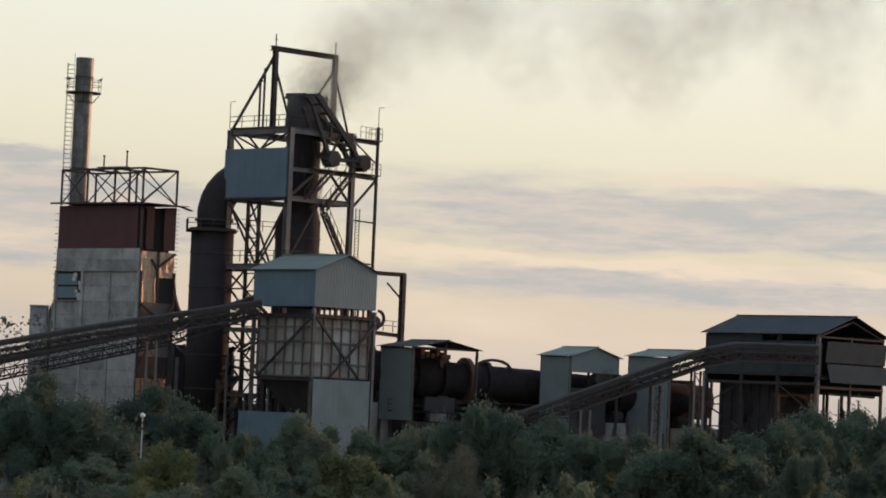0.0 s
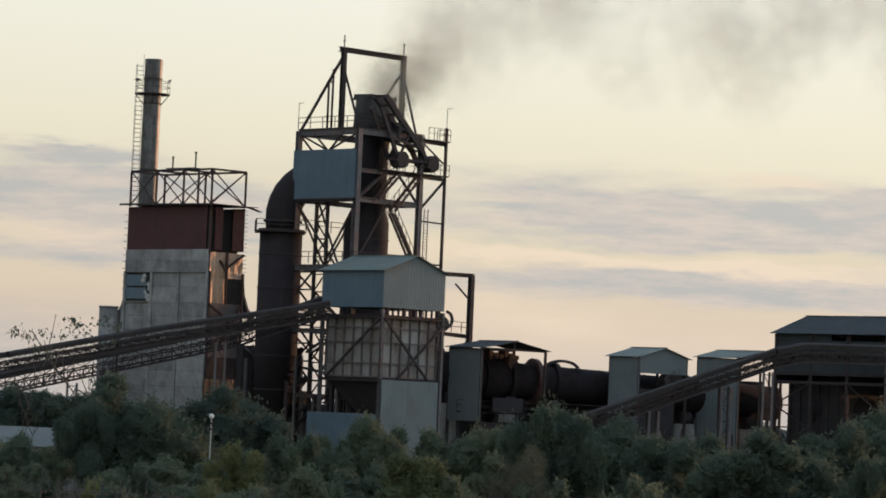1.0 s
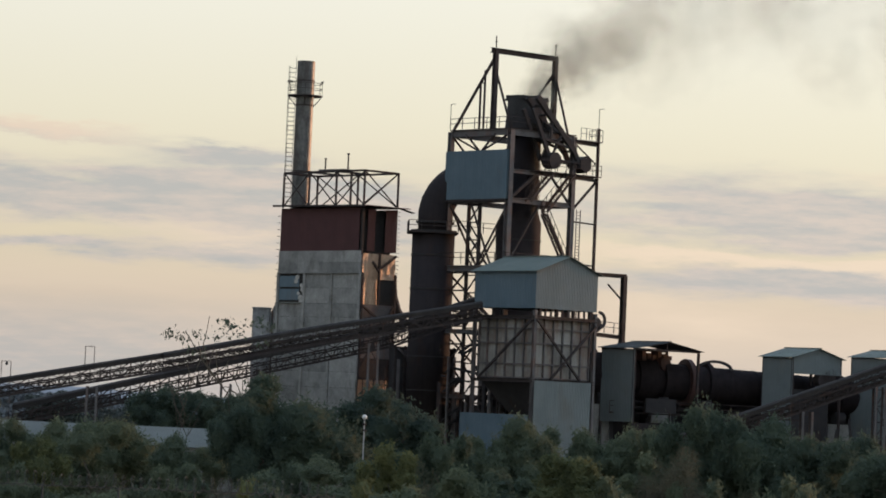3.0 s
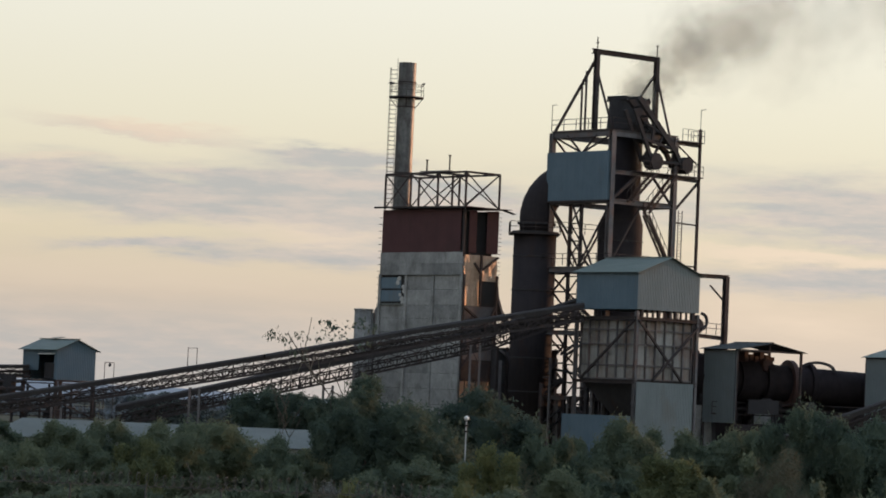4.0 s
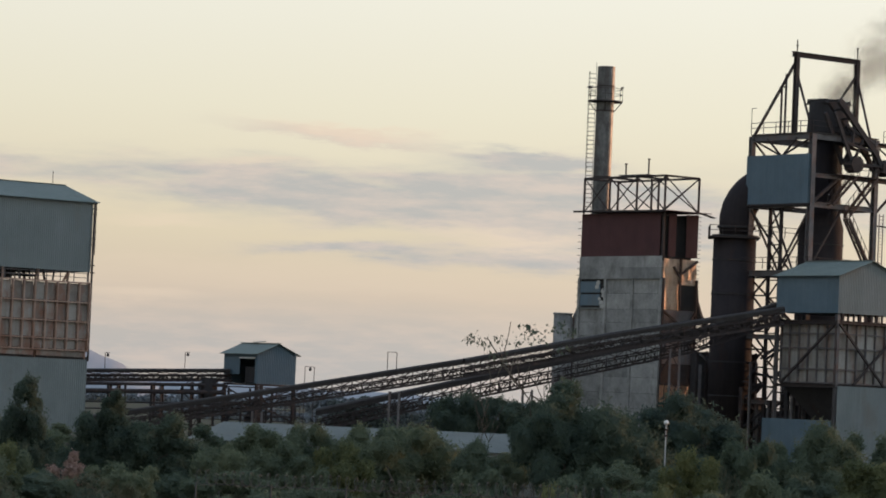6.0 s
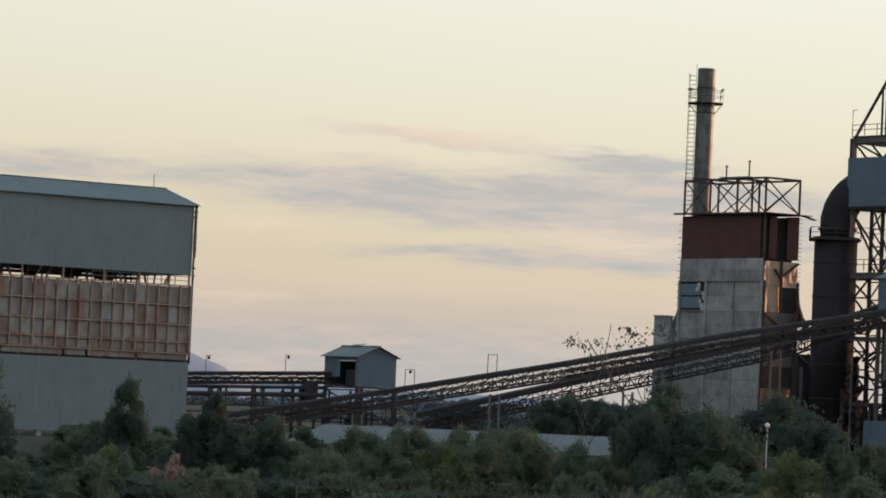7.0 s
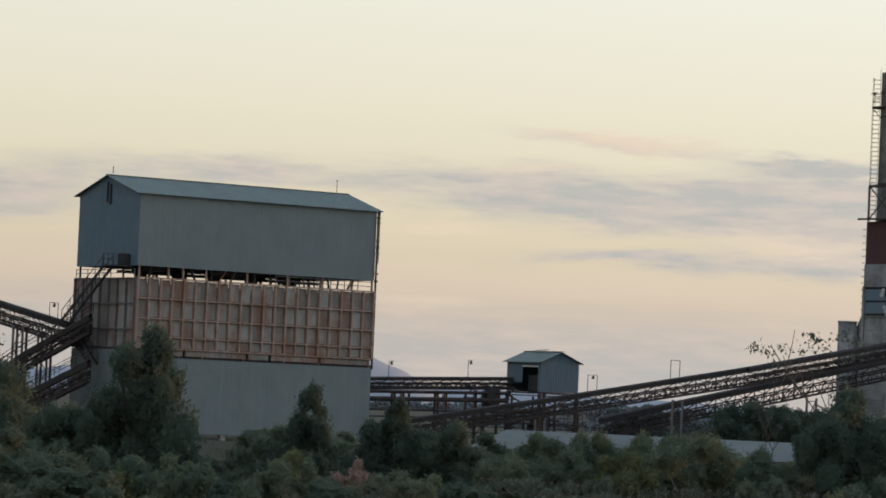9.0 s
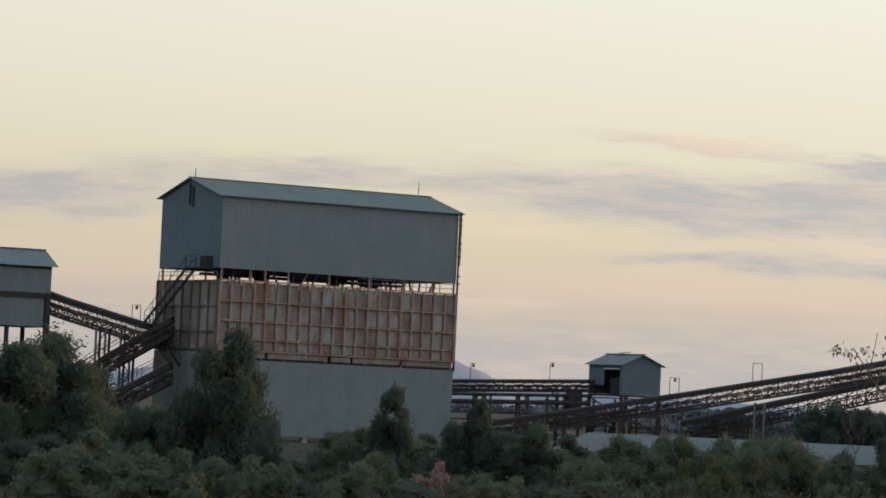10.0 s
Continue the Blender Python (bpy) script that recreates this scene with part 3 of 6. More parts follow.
# ---- conveyors ----
def conveyor(name, label, pts, width=1.5, depth=1.6, trestles=(), hood=True, rails=False, group="conveyor galleries"):
    """A sloping truss gallery: hood, belt, two side trusses, rollers, trestle legs down to the ground."""
    o = thing(name, pts[0][0], pts[0][1], 0, label, "conveyor", group)
    base = Vector((pts[0][0], pts[0][1], 0))
    P = [Vector(p) - base for p in pts]
    for p, q in zip(P, P[1:]):
        d = (q - p)
        side = Vector((-d.y, d.x, 0)).normalized() * (width / 2)
        ln = d.length
        n = max(2, int(ln / 0.95))
        dn = Vector((0, 0, -depth))
        for sg in (-1, 1):
            bm = bmesh.new()
            s = side * sg
            beam(bm, p + s + dn * 0.52, q + s + dn * 0.52, 0.12, 0.13)
            lattice(bm, p + s + dn * 0.5, q + s + dn * 0.5, -dn * 0.24, -dn * 0.24, n, 0.06)
            beam(bm, p + s + dn, q + s + dn, 0.14, 0.2)
            lattice(bm, p + s + dn, q + s + dn, -dn * 0.42, -dn * 0.42, n, 0.075)
            lattice(bm, p + s + dn, q + s + dn, -dn * 0.5, -dn * 0.5, int(n * 1.6), 0.05)
            part("side_truss", bm, M_STEEL, o)
            part("skirt_board", one(p + s * 0.96 + dn * 0.21, q + s * 0.96 + dn * 0.21, 0.06, depth * 0.22), M_HOOD, o)
            if rails:
                part("handrail", rail(bmesh.new(), [p + s * 1.25, q + s * 1.25], 0.95, 1.6, 0.05), M_STEEL, o)
        bm = bmesh.new()
        beam(bm, p + dn * 0.62, q + dn * 0.62, width * 0.75, 0.12)
        part("belt", bm, M_BELT, o)
        bm = bmesh.new()
        beam(bm, p + dn * 0.86, q + dn * 0.86, width * 0.6, 0.16)
        part("return_belt", bm, M_BELT, o)
        first = None
        for i in range(n + 1):
            c = p.lerp(q, i / n)
            if first is None:
                first = part("idler_roller", one(-side + dn * 0.72, side + dn * 0.72, 0.16, seg=6), M_SOOT, o)
                cross = part("cross_bar", one(-side + dn, side + dn, 0.12), M_STEEL, o)
                first.location = cross.location = c
            else:
                shared("idler_roller", first, o, Matrix.Translation(c)), shared("cross_bar", cross, o, Matrix.Translation(c))
        if hood:
            bm = bmesh.new()
            k = 7
            prev = None
            m_ = max(2, int(ln / 1.1))
            for i in range(m_ + 1):
                c = p.lerp(q, i / m_)
                ring = []
                for j in range(k + 1):
                    a = math.pi * j / k
                    rr = 1.0 + (0.05 if i % 2 else 0.0)
                    ring.append(bm.verts.new(c - side * math.cos(a) * 1.06 + Vector((0, 0, (math.sin(a) - 1.0) * depth * 0.13 * rr))))
                if prev:
                    for j in range(k):
                        bm.faces.new((prev[j], ring[j], ring[j + 1], prev[j + 1]))
                prev = ring
            part("hood", bm, M_HOOD, o)
    for x, y, ztop in trestles:
        t = Vector((x, y, 0)) - base
        for sx in (-0.45, 0.45):
            part("trestle_leg", one(t + Vector((sx, -width / 2, -0.3)), t + Vector((sx, -width / 2, ztop)), 0.2), M_BEAM, o)
            part("trestle_leg", one(t + Vector((sx, width / 2, -0.3)), t + Vector((sx, width / 2, ztop)), 0.2), M_STEEL, o)
        lacing(o, "trestle_brace", t + Vector((-0.45, -width / 2, 0.5)), t + Vector((-0.45, -width / 2, ztop - 0.3)), (0.9, 0, 0), max(2, int(ztop / 1.6)), 0.08, M_STEEL)
    return o


conveyor("main_conveyor", "long inclined conveyor gallery with a dark hood and rusty trusses", [(18.2, 326, 15.2), (2.0, 322, 11.95), (-11.9, 318, 8.8), (-26.0, 318, 6.0), (-41.0, 318, 3.1), (-47.0, 318, 1.95)],
         1.5, 1.75, ((-18.2, 318, 5.4), (-31.0, 318, 3.0), (-3.0, 320, 7.9), (8.0, 323.5, 10.6)))
conveyor("lower_conveyor", "second inclined conveyor gallery, dark and steeper", [(18.4, 331, 16.0), (10.0, 331, 12.75), (-26.5, 331, 3.5)], 1.9, 2.2, ((-6.0, 331, 6.2),))
conveyor("gallery_conveyor", "level conveyor gallery on steel legs", [(-37.0, 349, 7.15), (-54.0, 349, 6.45)], 1.5, 1.25, ((-40.5, 349, 5.6), (-44.5, 349, 5.4), (-49.0, 349, 5.2)))
conveyor("shed_conveyor", "inclined conveyor gallery rising to a dark roofed shed", [(36.0, 325, 2.6), (44.8, 325, 6.0), (61.7, 325, 12.55), (64.5, 325.5, 13.2), (73.0, 327, 13.35)],
         1.8, 1.9, ((50.0, 325, 5.9), (57.0, 325, 8.6), (61.0, 325, 10.2)), rails=False)
conveyor("feeder_conveyor", "conveyor gallery sloping down from the transfer house", [(-84.5, 308, 12.9), (-82.6, 308, 12.3), (-71.5, 308, 9.4)], 1.5, 2.1, ((-79.0, 308, 9.6), (-76.6, 308, 8.9)))
conveyor("bunker_conveyor", "steep conveyor gallery rising to the bunker house", [(-81.0, 304, 4.6), (-77.5, 304, 7.2), (-71.4, 304, 10.9)], 1.4, 1.8, (), hood=True, rails=True)
conveyor("low_conveyor", "short conveyor gallery below the bunker conveyor", [(-82.0, 302, 0.6), (-76.8, 302, 3.4), (-70.9, 302, 6.7)], 1.5, 2.0, ((-76.8, 302, 2.0),), rails=True)


def pipe_rack():
    o = thing("pipe_rack", -54, 349, 0, "rusty service pipes on a low steel rack beside the conveyors", "pipe rack")
    for z, r in ((4.95, 0.36), (4.2, 0.5), (3.1, 0.18), (2.4, 0.16)):
        part("pipe", one((0, -1.2, z), (22.0 if r < 0.3 else 16.6, -1.2, z + 0.45), r, seg=10), M_STEEL if r > 0.3 else M_SOOT, o)
    for x in (1.5, 4.5, 6.3, 9.0, 12.2, 14.0, 17.0, 19.2, 21.5):
        part("rack_post", one((x, -1.2, -0.3), (x, -1.2, 5.2), 0.22), M_SOOT, o)
        part("rack_arm", one((x - 0.6, -1.2, 2.3), (x + 0.6, -1.2, 2.3), 0.12), M_SOOT, o)
    for x in (12.0, 16.2):
        lacing(o, "rack_brace", (x, -1.3, 0), (x, -1.3, 6.0), (1.2, 0, 0), 5, 0.1, M_SOOT)
    part("surge_bin", tube(bmesh.new(), [((14.9, -0.6, 3.6), (0, 0, 1), 0.5), ((14.9, -0.6, 4.4), (0, 0, 1), 0.85), ((14.9, -0.6, 6.1), (0, 0, 1), 0.85)], 12), M_SOOT, o)
    part("surge_bin", tube(bmesh.new(), [((19.6, -0.5, 0.0), (0, 0, 1), 1.2), ((19.6, -0.5, 2.2), (0, 0, 1), 1.0), ((19.6, -0.5, 3.0), (0, 0, 1), 0.5)], 12), M_SOOT, o)
    for z in (1.3, 2.5):
        part("walkway", box(bmesh.new(), (12.5, -2.4, z - 0.1), (24.5, -1.6, z)), M_STEEL, o)
        part("walkway_rail", rail(bmesh.new(), [(12.5, -2.4, z), (24.5, -2.4, z)], 1.05, 1.5, 0.07), M_STEEL, o)
    for x in (13.2, 15.6, 18.4, 21.0, 24.0):
        part("walkway_post", one((x, -2.0, -0.3), (x, -2.0, 3.6), 0.2), M_SOOT, o)


pipe_rack()


def transfer_hut():
    W, D = 4.8, 6.1
    o = thing("conveyor_hut", -33.9, 345, PSI, "small blue-grey sheeted conveyor hut on steel legs", "hut")
    wall(o, "front", W, D, 5.7, 8.85, M_BLUE, rise=1.0)
    wall(o, "back", W, D, 5.7, 8.85, M_BLUE, rise=1.0), wall(o, "right", W, D, 5.7, 8.85, M_BLUE)
    wall(o, "left", W, D, 6.6, 8.85, M_BLUE, 0.0, 2.9)
    wall(o, "left", W, D, 8.4, 8.85, M_BLUE, 2.9, 5.7)
    wall(o, "left", W, D, 5.7, 8.85, M_BLUE, 5.7, 6.1)
    part("door_lintel", one((-0.03, 3.2, 8.3), (-0.03, 0.4, 8.3), 0.12), M_WHITE, o)
    part("drive_frame", box(bmesh.new(), (0.6, 0.6, 5.8), (2.2, 3.0, 7.4)), M_SOOT, o)
    gable_roof(o, W, D, 8.85, 1.0, "y", M_ROOF, 0.4)
    part("roof_vent", one((W / 2 - 0.5, D * 0.55, 9.98), (W / 2 + 0.6, D * 0.55, 10.1), 0.8, 0.06), M_ROOF, o)
    part("floor", box(bmesh.new(), (0, 0, 5.5), (W, D, 5.68)), M_STEEL, o)
    for x in (0.1, W - 0.1):
        for y in (0.1, D - 0.1):
            part("leg", ibeam((x, y, -0.3), (x, y, 5.6), 0.3, 0.3), M_STEEL, o)
    lacing(o, "leg_brace", (0.1, 0.1, 0.2), (0.1, 0.1, 5.3), (W - 0.2, 0, 0), 3, 0.12, M_STEEL)
    lacing(o, "leg_brace", (0.1, 0.1, 0.2), (0.1, 0.1, 5.3), (0, D - 0.2, 0), 3, 0.12, M_STEEL)


transfer_hut()


def lamp_bracket(x, y, z, h, arm, double=False, head=True):
    o = thing("work_light", x, y, 0, "thin gallery light pole with a small floodlight", "light pole", "gallery lights")
    part("pole", one((0, 0, z), (0, 0, z + h), 0.07, seg=6), M_STEEL, o)
    part("arm", one((0, 0, z + h), (arm, 0, z + h), 0.06, seg=6), M_STEEL, o)
    if double:
        part("pole", one((arm, 0, z), (arm, 0, z + h), 0.07, seg=6), M_STEEL, o)
    if head:
        bm = bmesh.new()
        tube(bm, [((arm * 0.5, -0.1, z + h - 0.42), (0.3, 0, 1), 0.05), ((arm * 0.55, -0.1, z + h - 0.3), (0.3, 0, 1), 0.17), ((arm * 0.6, -0.05, z + h - 0.06), (0.3, 0, 1), 0.09)], 8)
        part("lamp_head", bm, M_SOOT, o)


for x, y, z, h, arm, dbl in ((-50.1, 349, 6.5, 1.75, 0.5, False), (-41.8, 349, 6.9, 1.75, 0.5, False), (-29.0, 345, -0.2, 7.85, 0.95, True), (-19.0, 318, 6.9, 2.2, 0.85, True),
                          (-75.8, 306, 9.6, 2.2, 0.8, True), (-73.6, 304, 9.8, 1.8, 0.5, False)):
    lamp_bracket(x, y, z, h, arm, dbl, x not in (-19.0, -73.6))


def left_house():
    W, D = 12.0, 8.0
    o = thing("transfer_house", -83.9 - 12.0 * 0.85, 307 - 12.0 * 0.53, 32.0, "grey sheeted transfer house with a pitched roof on dark legs", "industrial building")
    wall(o, "front", W, D, 12.55, 14.8, M_GREY), wall(o, "right", W, D, 9.5, 15.0, M_GREY, rise=1.5), wall(o, "back", W, D, 9.5, 15.0, M_GREY)
    wall(o, "left", W, D, 9.5, 15.0, M_GREY, rise=1.5)
    wall(o, "front", W, D, 9.4, 12.1, M_GREY, 0, W - 0.6)
    part("band_beam", one((0, -0.1, 12.3), (W, -0.1, 12.3), 0.25, 0.4), M_SOOT, o)
    part("corner_post", one((W - 0.3, -0.05, 0), (W - 0.3, -0.05, 12.4), 0.5), M_SOOT, o)
    gable_roof(o, W, D, 15.2, 1.5, "x", M_ROOF, 0.5)
    for x in (0.3, 4, 8, W - 0.3):
        for y in (0.3, D - 0.3):
            part("leg", one((x, y, -0.3), (x, y, 9.7), 0.35), M_SOOT, o)
    part("floor", box(bmesh.new(), (0.05, 0.05, 9.35), (W - 0.05, D - 0.05, 9.58)), M_SOOT, o)


left_house()


# ---- tall furnace tower ----
def tower():
    S = 8.7
    o = thing("furnace_tower", 20.9, 333, PSI, "tall rusty open steel tower with platforms and a head frame", "steel tower")
    top = 32.5
    for (x, y), zt, w in (((0, 0), top, 0.55), ((S, 0), top, 0.5), ((0, S), top, 0.5), ((S, S), top, 0.45)):
        part("column", ibeam((x, y, -0.3), (x, y, zt), w, w), M_BEAM, o)
    part("outrigger_post", one((12.0, -0.2, 0), (12.0, -0.2, 33.6), 0.24), M_STEEL, o)
    for z, h in ((6.0, 0.4), (12.5, 0.4), (18.8, 0.55), (25.55, 0.5), (32.3, 0.65)):
        for a, b in (((0, 0), (S, 0)), ((0, 0), (0, S)), ((S, 0), (S, S)), ((0, S), (S, S))):
            part("level_beam", ibeam((*a, z), (*b, z), 0.35, h), M_BEAM, o)
    part("level_beam", ibeam((0, 0, 28.45), (S, 0, 28.45), 0.3, 0.4), M_BEAM, o)
    part("level_beam", ibeam((S, 0, 28.45), (12.1, -0.1, 28.35), 0.3, 0.35), M_BEAM, o)
    part("level_beam", ibeam((S, 0, 32.0), (12.1, -0.1, 31.9), 0.25, 0.3), M_BEAM, o)
    for z in (24.0, 19.8):
        part("tie_bar", one((S, 0, z), (12.0, -0.1, z - 0.1), 0.14), M_STEEL, o)
    # platforms
    bm = bmesh.new()
    box(bm, (-0.2, -0.2, 32.6), (S + 0.2, 2.0, 32.68)), box(bm, (-0.2, 2.0, 32.6), (2.4, S, 32.68))
    part("top_platform", bm, M_STEEL, o)
    part("middle_platform", box(bmesh.new(), (2.6, -0.9, 28.6), (11.9, 1.2, 28.7)), M_STEEL, o)
    part("side_platform", box(bmesh.new(), (S, -0.9, 32.1), (11.9, 1.0, 32.2)), M_STEEL, o)
    part("lower_platform", box(bmesh.new(), (-1.0, -1.0, 19.1), (S, 1.0, 19.2)), M_STEEL, o)
    part("handrail", rail(bmesh.new(), [(-0.2, S, 32.7), (-0.2, -0.2, 32.7), (2.3, -0.2, 32.7)], 1.1, 1.5, 0.06), M_STEEL, o)
    part("handrail", rail(bmesh.new(), [(S + 0.1, -0.9, 32.2), (11.9, -0.9, 32.2), (11.9, 1.0, 32.2)], 1.2, 0.7, 0.045), M_STEEL, o)
    part("handrail", rail(bmesh.new(), [(3.2, -0.9, 28.7), (11.9, -0.9, 28.7), (11.9, 1.2, 28.7)], 1.1, 1.2, 0.045), M_STEEL, o)
    part("handrail", rail(bmesh.new(), [(-1.0, S, 19.2), (-1.0, -1.0, 19.2), (S, -1.0, 19.2)], 1.1, 1.6, 0.06), M_STEEL, o)
    part("handrail", rail(bmesh.new(), [(0.0, S + 0.3, 22.6), (S, S + 0.3, 22.6)], 1.1, 1.6, 0.06), M_STEEL, o)
    # bracing
    def brace(a, b, w=0.2):
        part("brace", one(a, b, w), M_STEEL, o)
    brace((0, 0, 25.6), (3.6, 0, 28.3), 0.28), brace((S, 0, 25.0), (12, -0.1, 28.2), 0.2), brace((S, 0, 25.4), (S - 3, 0, 28.3))
    brace((S, 0, 32.0), (11.8, -0.1, 30.0), 0.12), brace((0, 0, 19), (4.3, 0, 25.4), 0.16), brace((S, 0, 19), (4.3, 0, 25.4), 0.16)
    for x0, z0, x1, z1 in ((0, 25.5, 4.3, 19), (S, 25.5, 4.3, 19), (0, 32.2, 4.3, 28.6), (S, 32.2, 4.3, 28.6), (0, 18.6, S, 12.6), (S, 18.6, 0, 12.6), (0, 12.4, S, 6.2)):
        brace((x0, S, z0), (x1, S, z1), 0.16)
    for y0, z0, y1, z1 in ((0, 32.2, 4.35, 30.4), (S, 32.2, 4.35, 30.4), (2.2, 32.2, 4.4, 30.3), (6.5, 32.2, 4.3, 30.3), (0, 25.3, 4.3, 19.0), (S, 25.3, 2.6, 19), (5.4, 25.3, 2.2, 19.0)):
        brace((0, y0, z0), (0, y1, z1), 0.16)
    # blue cab on the left face
    def cab_wall(f, **k):
        return wall(cab, f, 0.7, S + 0.2, 0, 4.85, M_BLUE, **k)
    cab = thing("cab", 0, 0, 0, "blue-grey corrugated cab hung on the tower", "")
    cab.parent = o
    cab.matrix_local = pose(-0.45, 0.0, 25.65)
    for f in ("left", "front", "back", "right"):
        cab_wall(f)
    part("cab_floor", box(bmesh.new(), (-0.5, 0, 25.45), (0.5, S + 0.2, 25.62)), M_STEEL, o)
    # lattice mast inside
    for x, y in ((0.9, 6.6), (0.9, 5.0)):
        part("mast_leg", one((x, y, 0), (x, y, 25.4), 0.28), M_STEEL, o)
    lacing(o, "lacing_bar", (0.9, 5.0, 0.5), (0.9, 5.0, 25.2), (0, 1.6, 0), 14, 0.12, M_STEEL)
    for x, y in ((1.3, 2.8), (4.2, 2.8)):
        part("mast_leg", one((x, y, 0), (x, y, 18.6), 0.26), M_STEEL, o)
    # head frame
    for x in (0.3, 8.6):
        part("head_post", ibeam((x, 3.0, 32.5), (x, 3.0, 40.65), 0.45, 0.45), M_STEEL, o)
        part("head_spike", one((x, 3.0, 40.8), (x, 3.0, 41.95), 0.12, seg=6), M_STEEL, o)
        part("spike_vane", one((x - 0.12, 3.0, 41.35 if x < 1 else 41.85), (x + 0.14, 3.0, 41.4 if x < 1 else 41.9), 0.12), M_STEEL, o)
    part("head_beam", ibeam((-0.3, 3.0, 40.5), (8.9, 3.0, 40.5), 0.45, 0.5), M_STEEL, o)
    for a, b, w in (((0.3, 3.0, 39.95), (-0.1, 8.3, 32.6), 0.22), ((0.3, 3.0, 38.8), (1.9, 2.0, 32.7), 0.2), ((8.6, 3.0, 39.2), (5.9, 3.4, 35.4), 0.2), ((8.6, 3.0, 39.0), (9.5, 1.5, 32.3), 0.2),
                    ((0.2, 4.3, 32.6), (0.2, 4.3, 38.6), 0.16), ((0.2, 4.9, 32.6), (0.2, 4.9, 37.2), 0.16), ((0.2, 4.2, 37.3), (0.2, 5.0, 37.3), 0.12)):
        part("head_stay", one(a, b, w), M_STEEL, o)
    # stack in the middle
    cx, cy = 5.9, 3.7
    bm = bmesh.new()
    tube(bm, [((cx, cy, 0), (0, 0, 1), 2.0), ((cx - 0.8, cy, 8), (0, 0, 1), 2.25), ((cx - 0.8, cy, 23.6), (0, 0, 1), 2.25), ((cx - 0.3, cy, 25.1), (0, 0, 1), 1.45), ((cx - 0.1, cy, 32.6), (0, 0, 1), 1.4)], 28)
    part("stack_shell", bm, M_DUCT, o, "scorched brown stack shell", smooth=True)
    bm = bmesh.new()
    tube(bm, [((cx - 0.4, cy, 32.4), (0, 0, 1), 1.6), ((cx - 0.4, cy, 33.1), (0, 0, 1), 2.1), ((cx - 0.3, cy, 35.4), (0, 0, 1), 2.0), ((cx - 0.2, cy, 35.9), (0.1, 0, 1), 2.05), ((cx - 0.2, cy, 35.9), (0.1, 0, 1), 1.4), ((cx - 0.2, cy, 34.5), (0.0, 0, 1), 1.3)], 24, cap=False)
    part("stack_mouth", bm, M_SOOT, o, "soot-black stack mouth")
    for i in range(5):
        z = 9 + i * 3.2
        part("stack_band", tube(bmesh.new(), [((cx - 0.8, cy, z), (0, 0, 1), 2.32), ((cx - 0.8, cy, z + 0.15), (0, 0, 1), 2.32)], 28), M_SOOT, o)
    # lid and its lever arms with counterweights
    def arm(a, b, w, h=None):
        part("lever_bar", one(a, b, w, h), M_SOOT, o)
    for y in (-0.5, 0.9):
        arm((2.9, y, 36.0), (8.3, y, 31.0), 0.4, 0.55), arm((8.3, y, 31.0), (9.2, y, 29.6), 0.35, 0.45), arm((2.4, y, 34.8), (5.0, y, 29.9), 0.3, 0.38)
        arm((4.0, y, 33.6), (8.0, y, 31.9), 0.24), arm((3.6, y, 32.0), (8.3, y, 31.2), 0.26), arm((5.2, y, 34.0), (4.9, y, 31.6), 0.22), arm((6.6, y, 32.8), (5.2, y, 30.2), 0.2)
        arm((5.2, y, 29.9), (9.0, y, 29.9), 0.26)
    for k in range(7):
        a = k / 6
        arm((2.9 + 5.4 * a, -0.5, 36.0 - 5.0 * a), (2.9 + 5.4 * a, 0.9, 36.0 - 5.0 * a), 0.22)
    bm = bmesh.new()
    box(bm, (cx - 2.0, cy - 1.5, 35.9), (cx + 1.3, cy + 1.5, 36.15)), beam(bm, (cx - 2.1, cy - 1.5, 36.2), (cx - 1.8, cy + 1.4, 36.3), 0.35)
    for k in range(5):
        beam(bm, (cx - 1.8 + k * 0.7, cy - 1.6, 36.25), (cx - 1.8 + k * 0.7, cy + 1.5, 36.25), 0.14, 0.2)
    part("stack_lid", bm, M_SOOT, o)
    for x, z, s, sides in ((5.4, 29.85, 0.85, 9), (9.7, 29.75, 0.85, 6)):
        for k in range(4):
            part("counterweight", tube(bmesh.new(), [((x, -0.9 + 0.32 * k, z), (0, 1, 0), s), ((x, -0.64 + 0.32 * k, z), (0, 1, 0), s)], sides), M_SOOT, o)
    # stairs on the right face
    def stair(a, b):
        bm = bmesh.new()
        a, b = Vector(a), Vector(b)
        for dy in (0.0, -0.8):
            v = Vector((0, dy, 0))
            beam(bm, a + v, b + v, 0.07, 0.26), beam(bm, a + v + Vector((0, 0, 1)), b + v + Vector((0, 0, 1)), 0.05)
            for k in range(7):
                c = a.lerp(b, k / 6) + v
                beam(bm, c, c + Vector((0, 0, 1)), 0.05)
        n = int(abs(a.z - b.z) / 0.24)
        for k in range(n):
            c = a.lerp(b, (k + 0.5) / n)
            beam(bm, c, c + Vector((0, -0.8, 0)), 0.24, 0.05)
        part("stair", bm, M_STEEL, o)
    stair((4.4, -0.2, 24.6), (8.2, -0.2, 28.6)), stair((4.4, -0.2, 24.4), (7.8, -0.2, 19.2)), stair((2.2, -0.1, 25.6), (5.4, -0.1, 28.6))
    bm = bmesh.new()
    for dx in (9.2, 9.75):
        beam(bm, (dx, -0.3, 14), (dx, -0.3, 25.2), 0.07)
    for k in range(36):
        beam(bm, (9.2, -0.3, 14.1 + k * 0.31), (9.75, -0.3, 14.1 + k * 0.31), 0.05)
    part("cat_ladder", bm, M_BEAM, o)
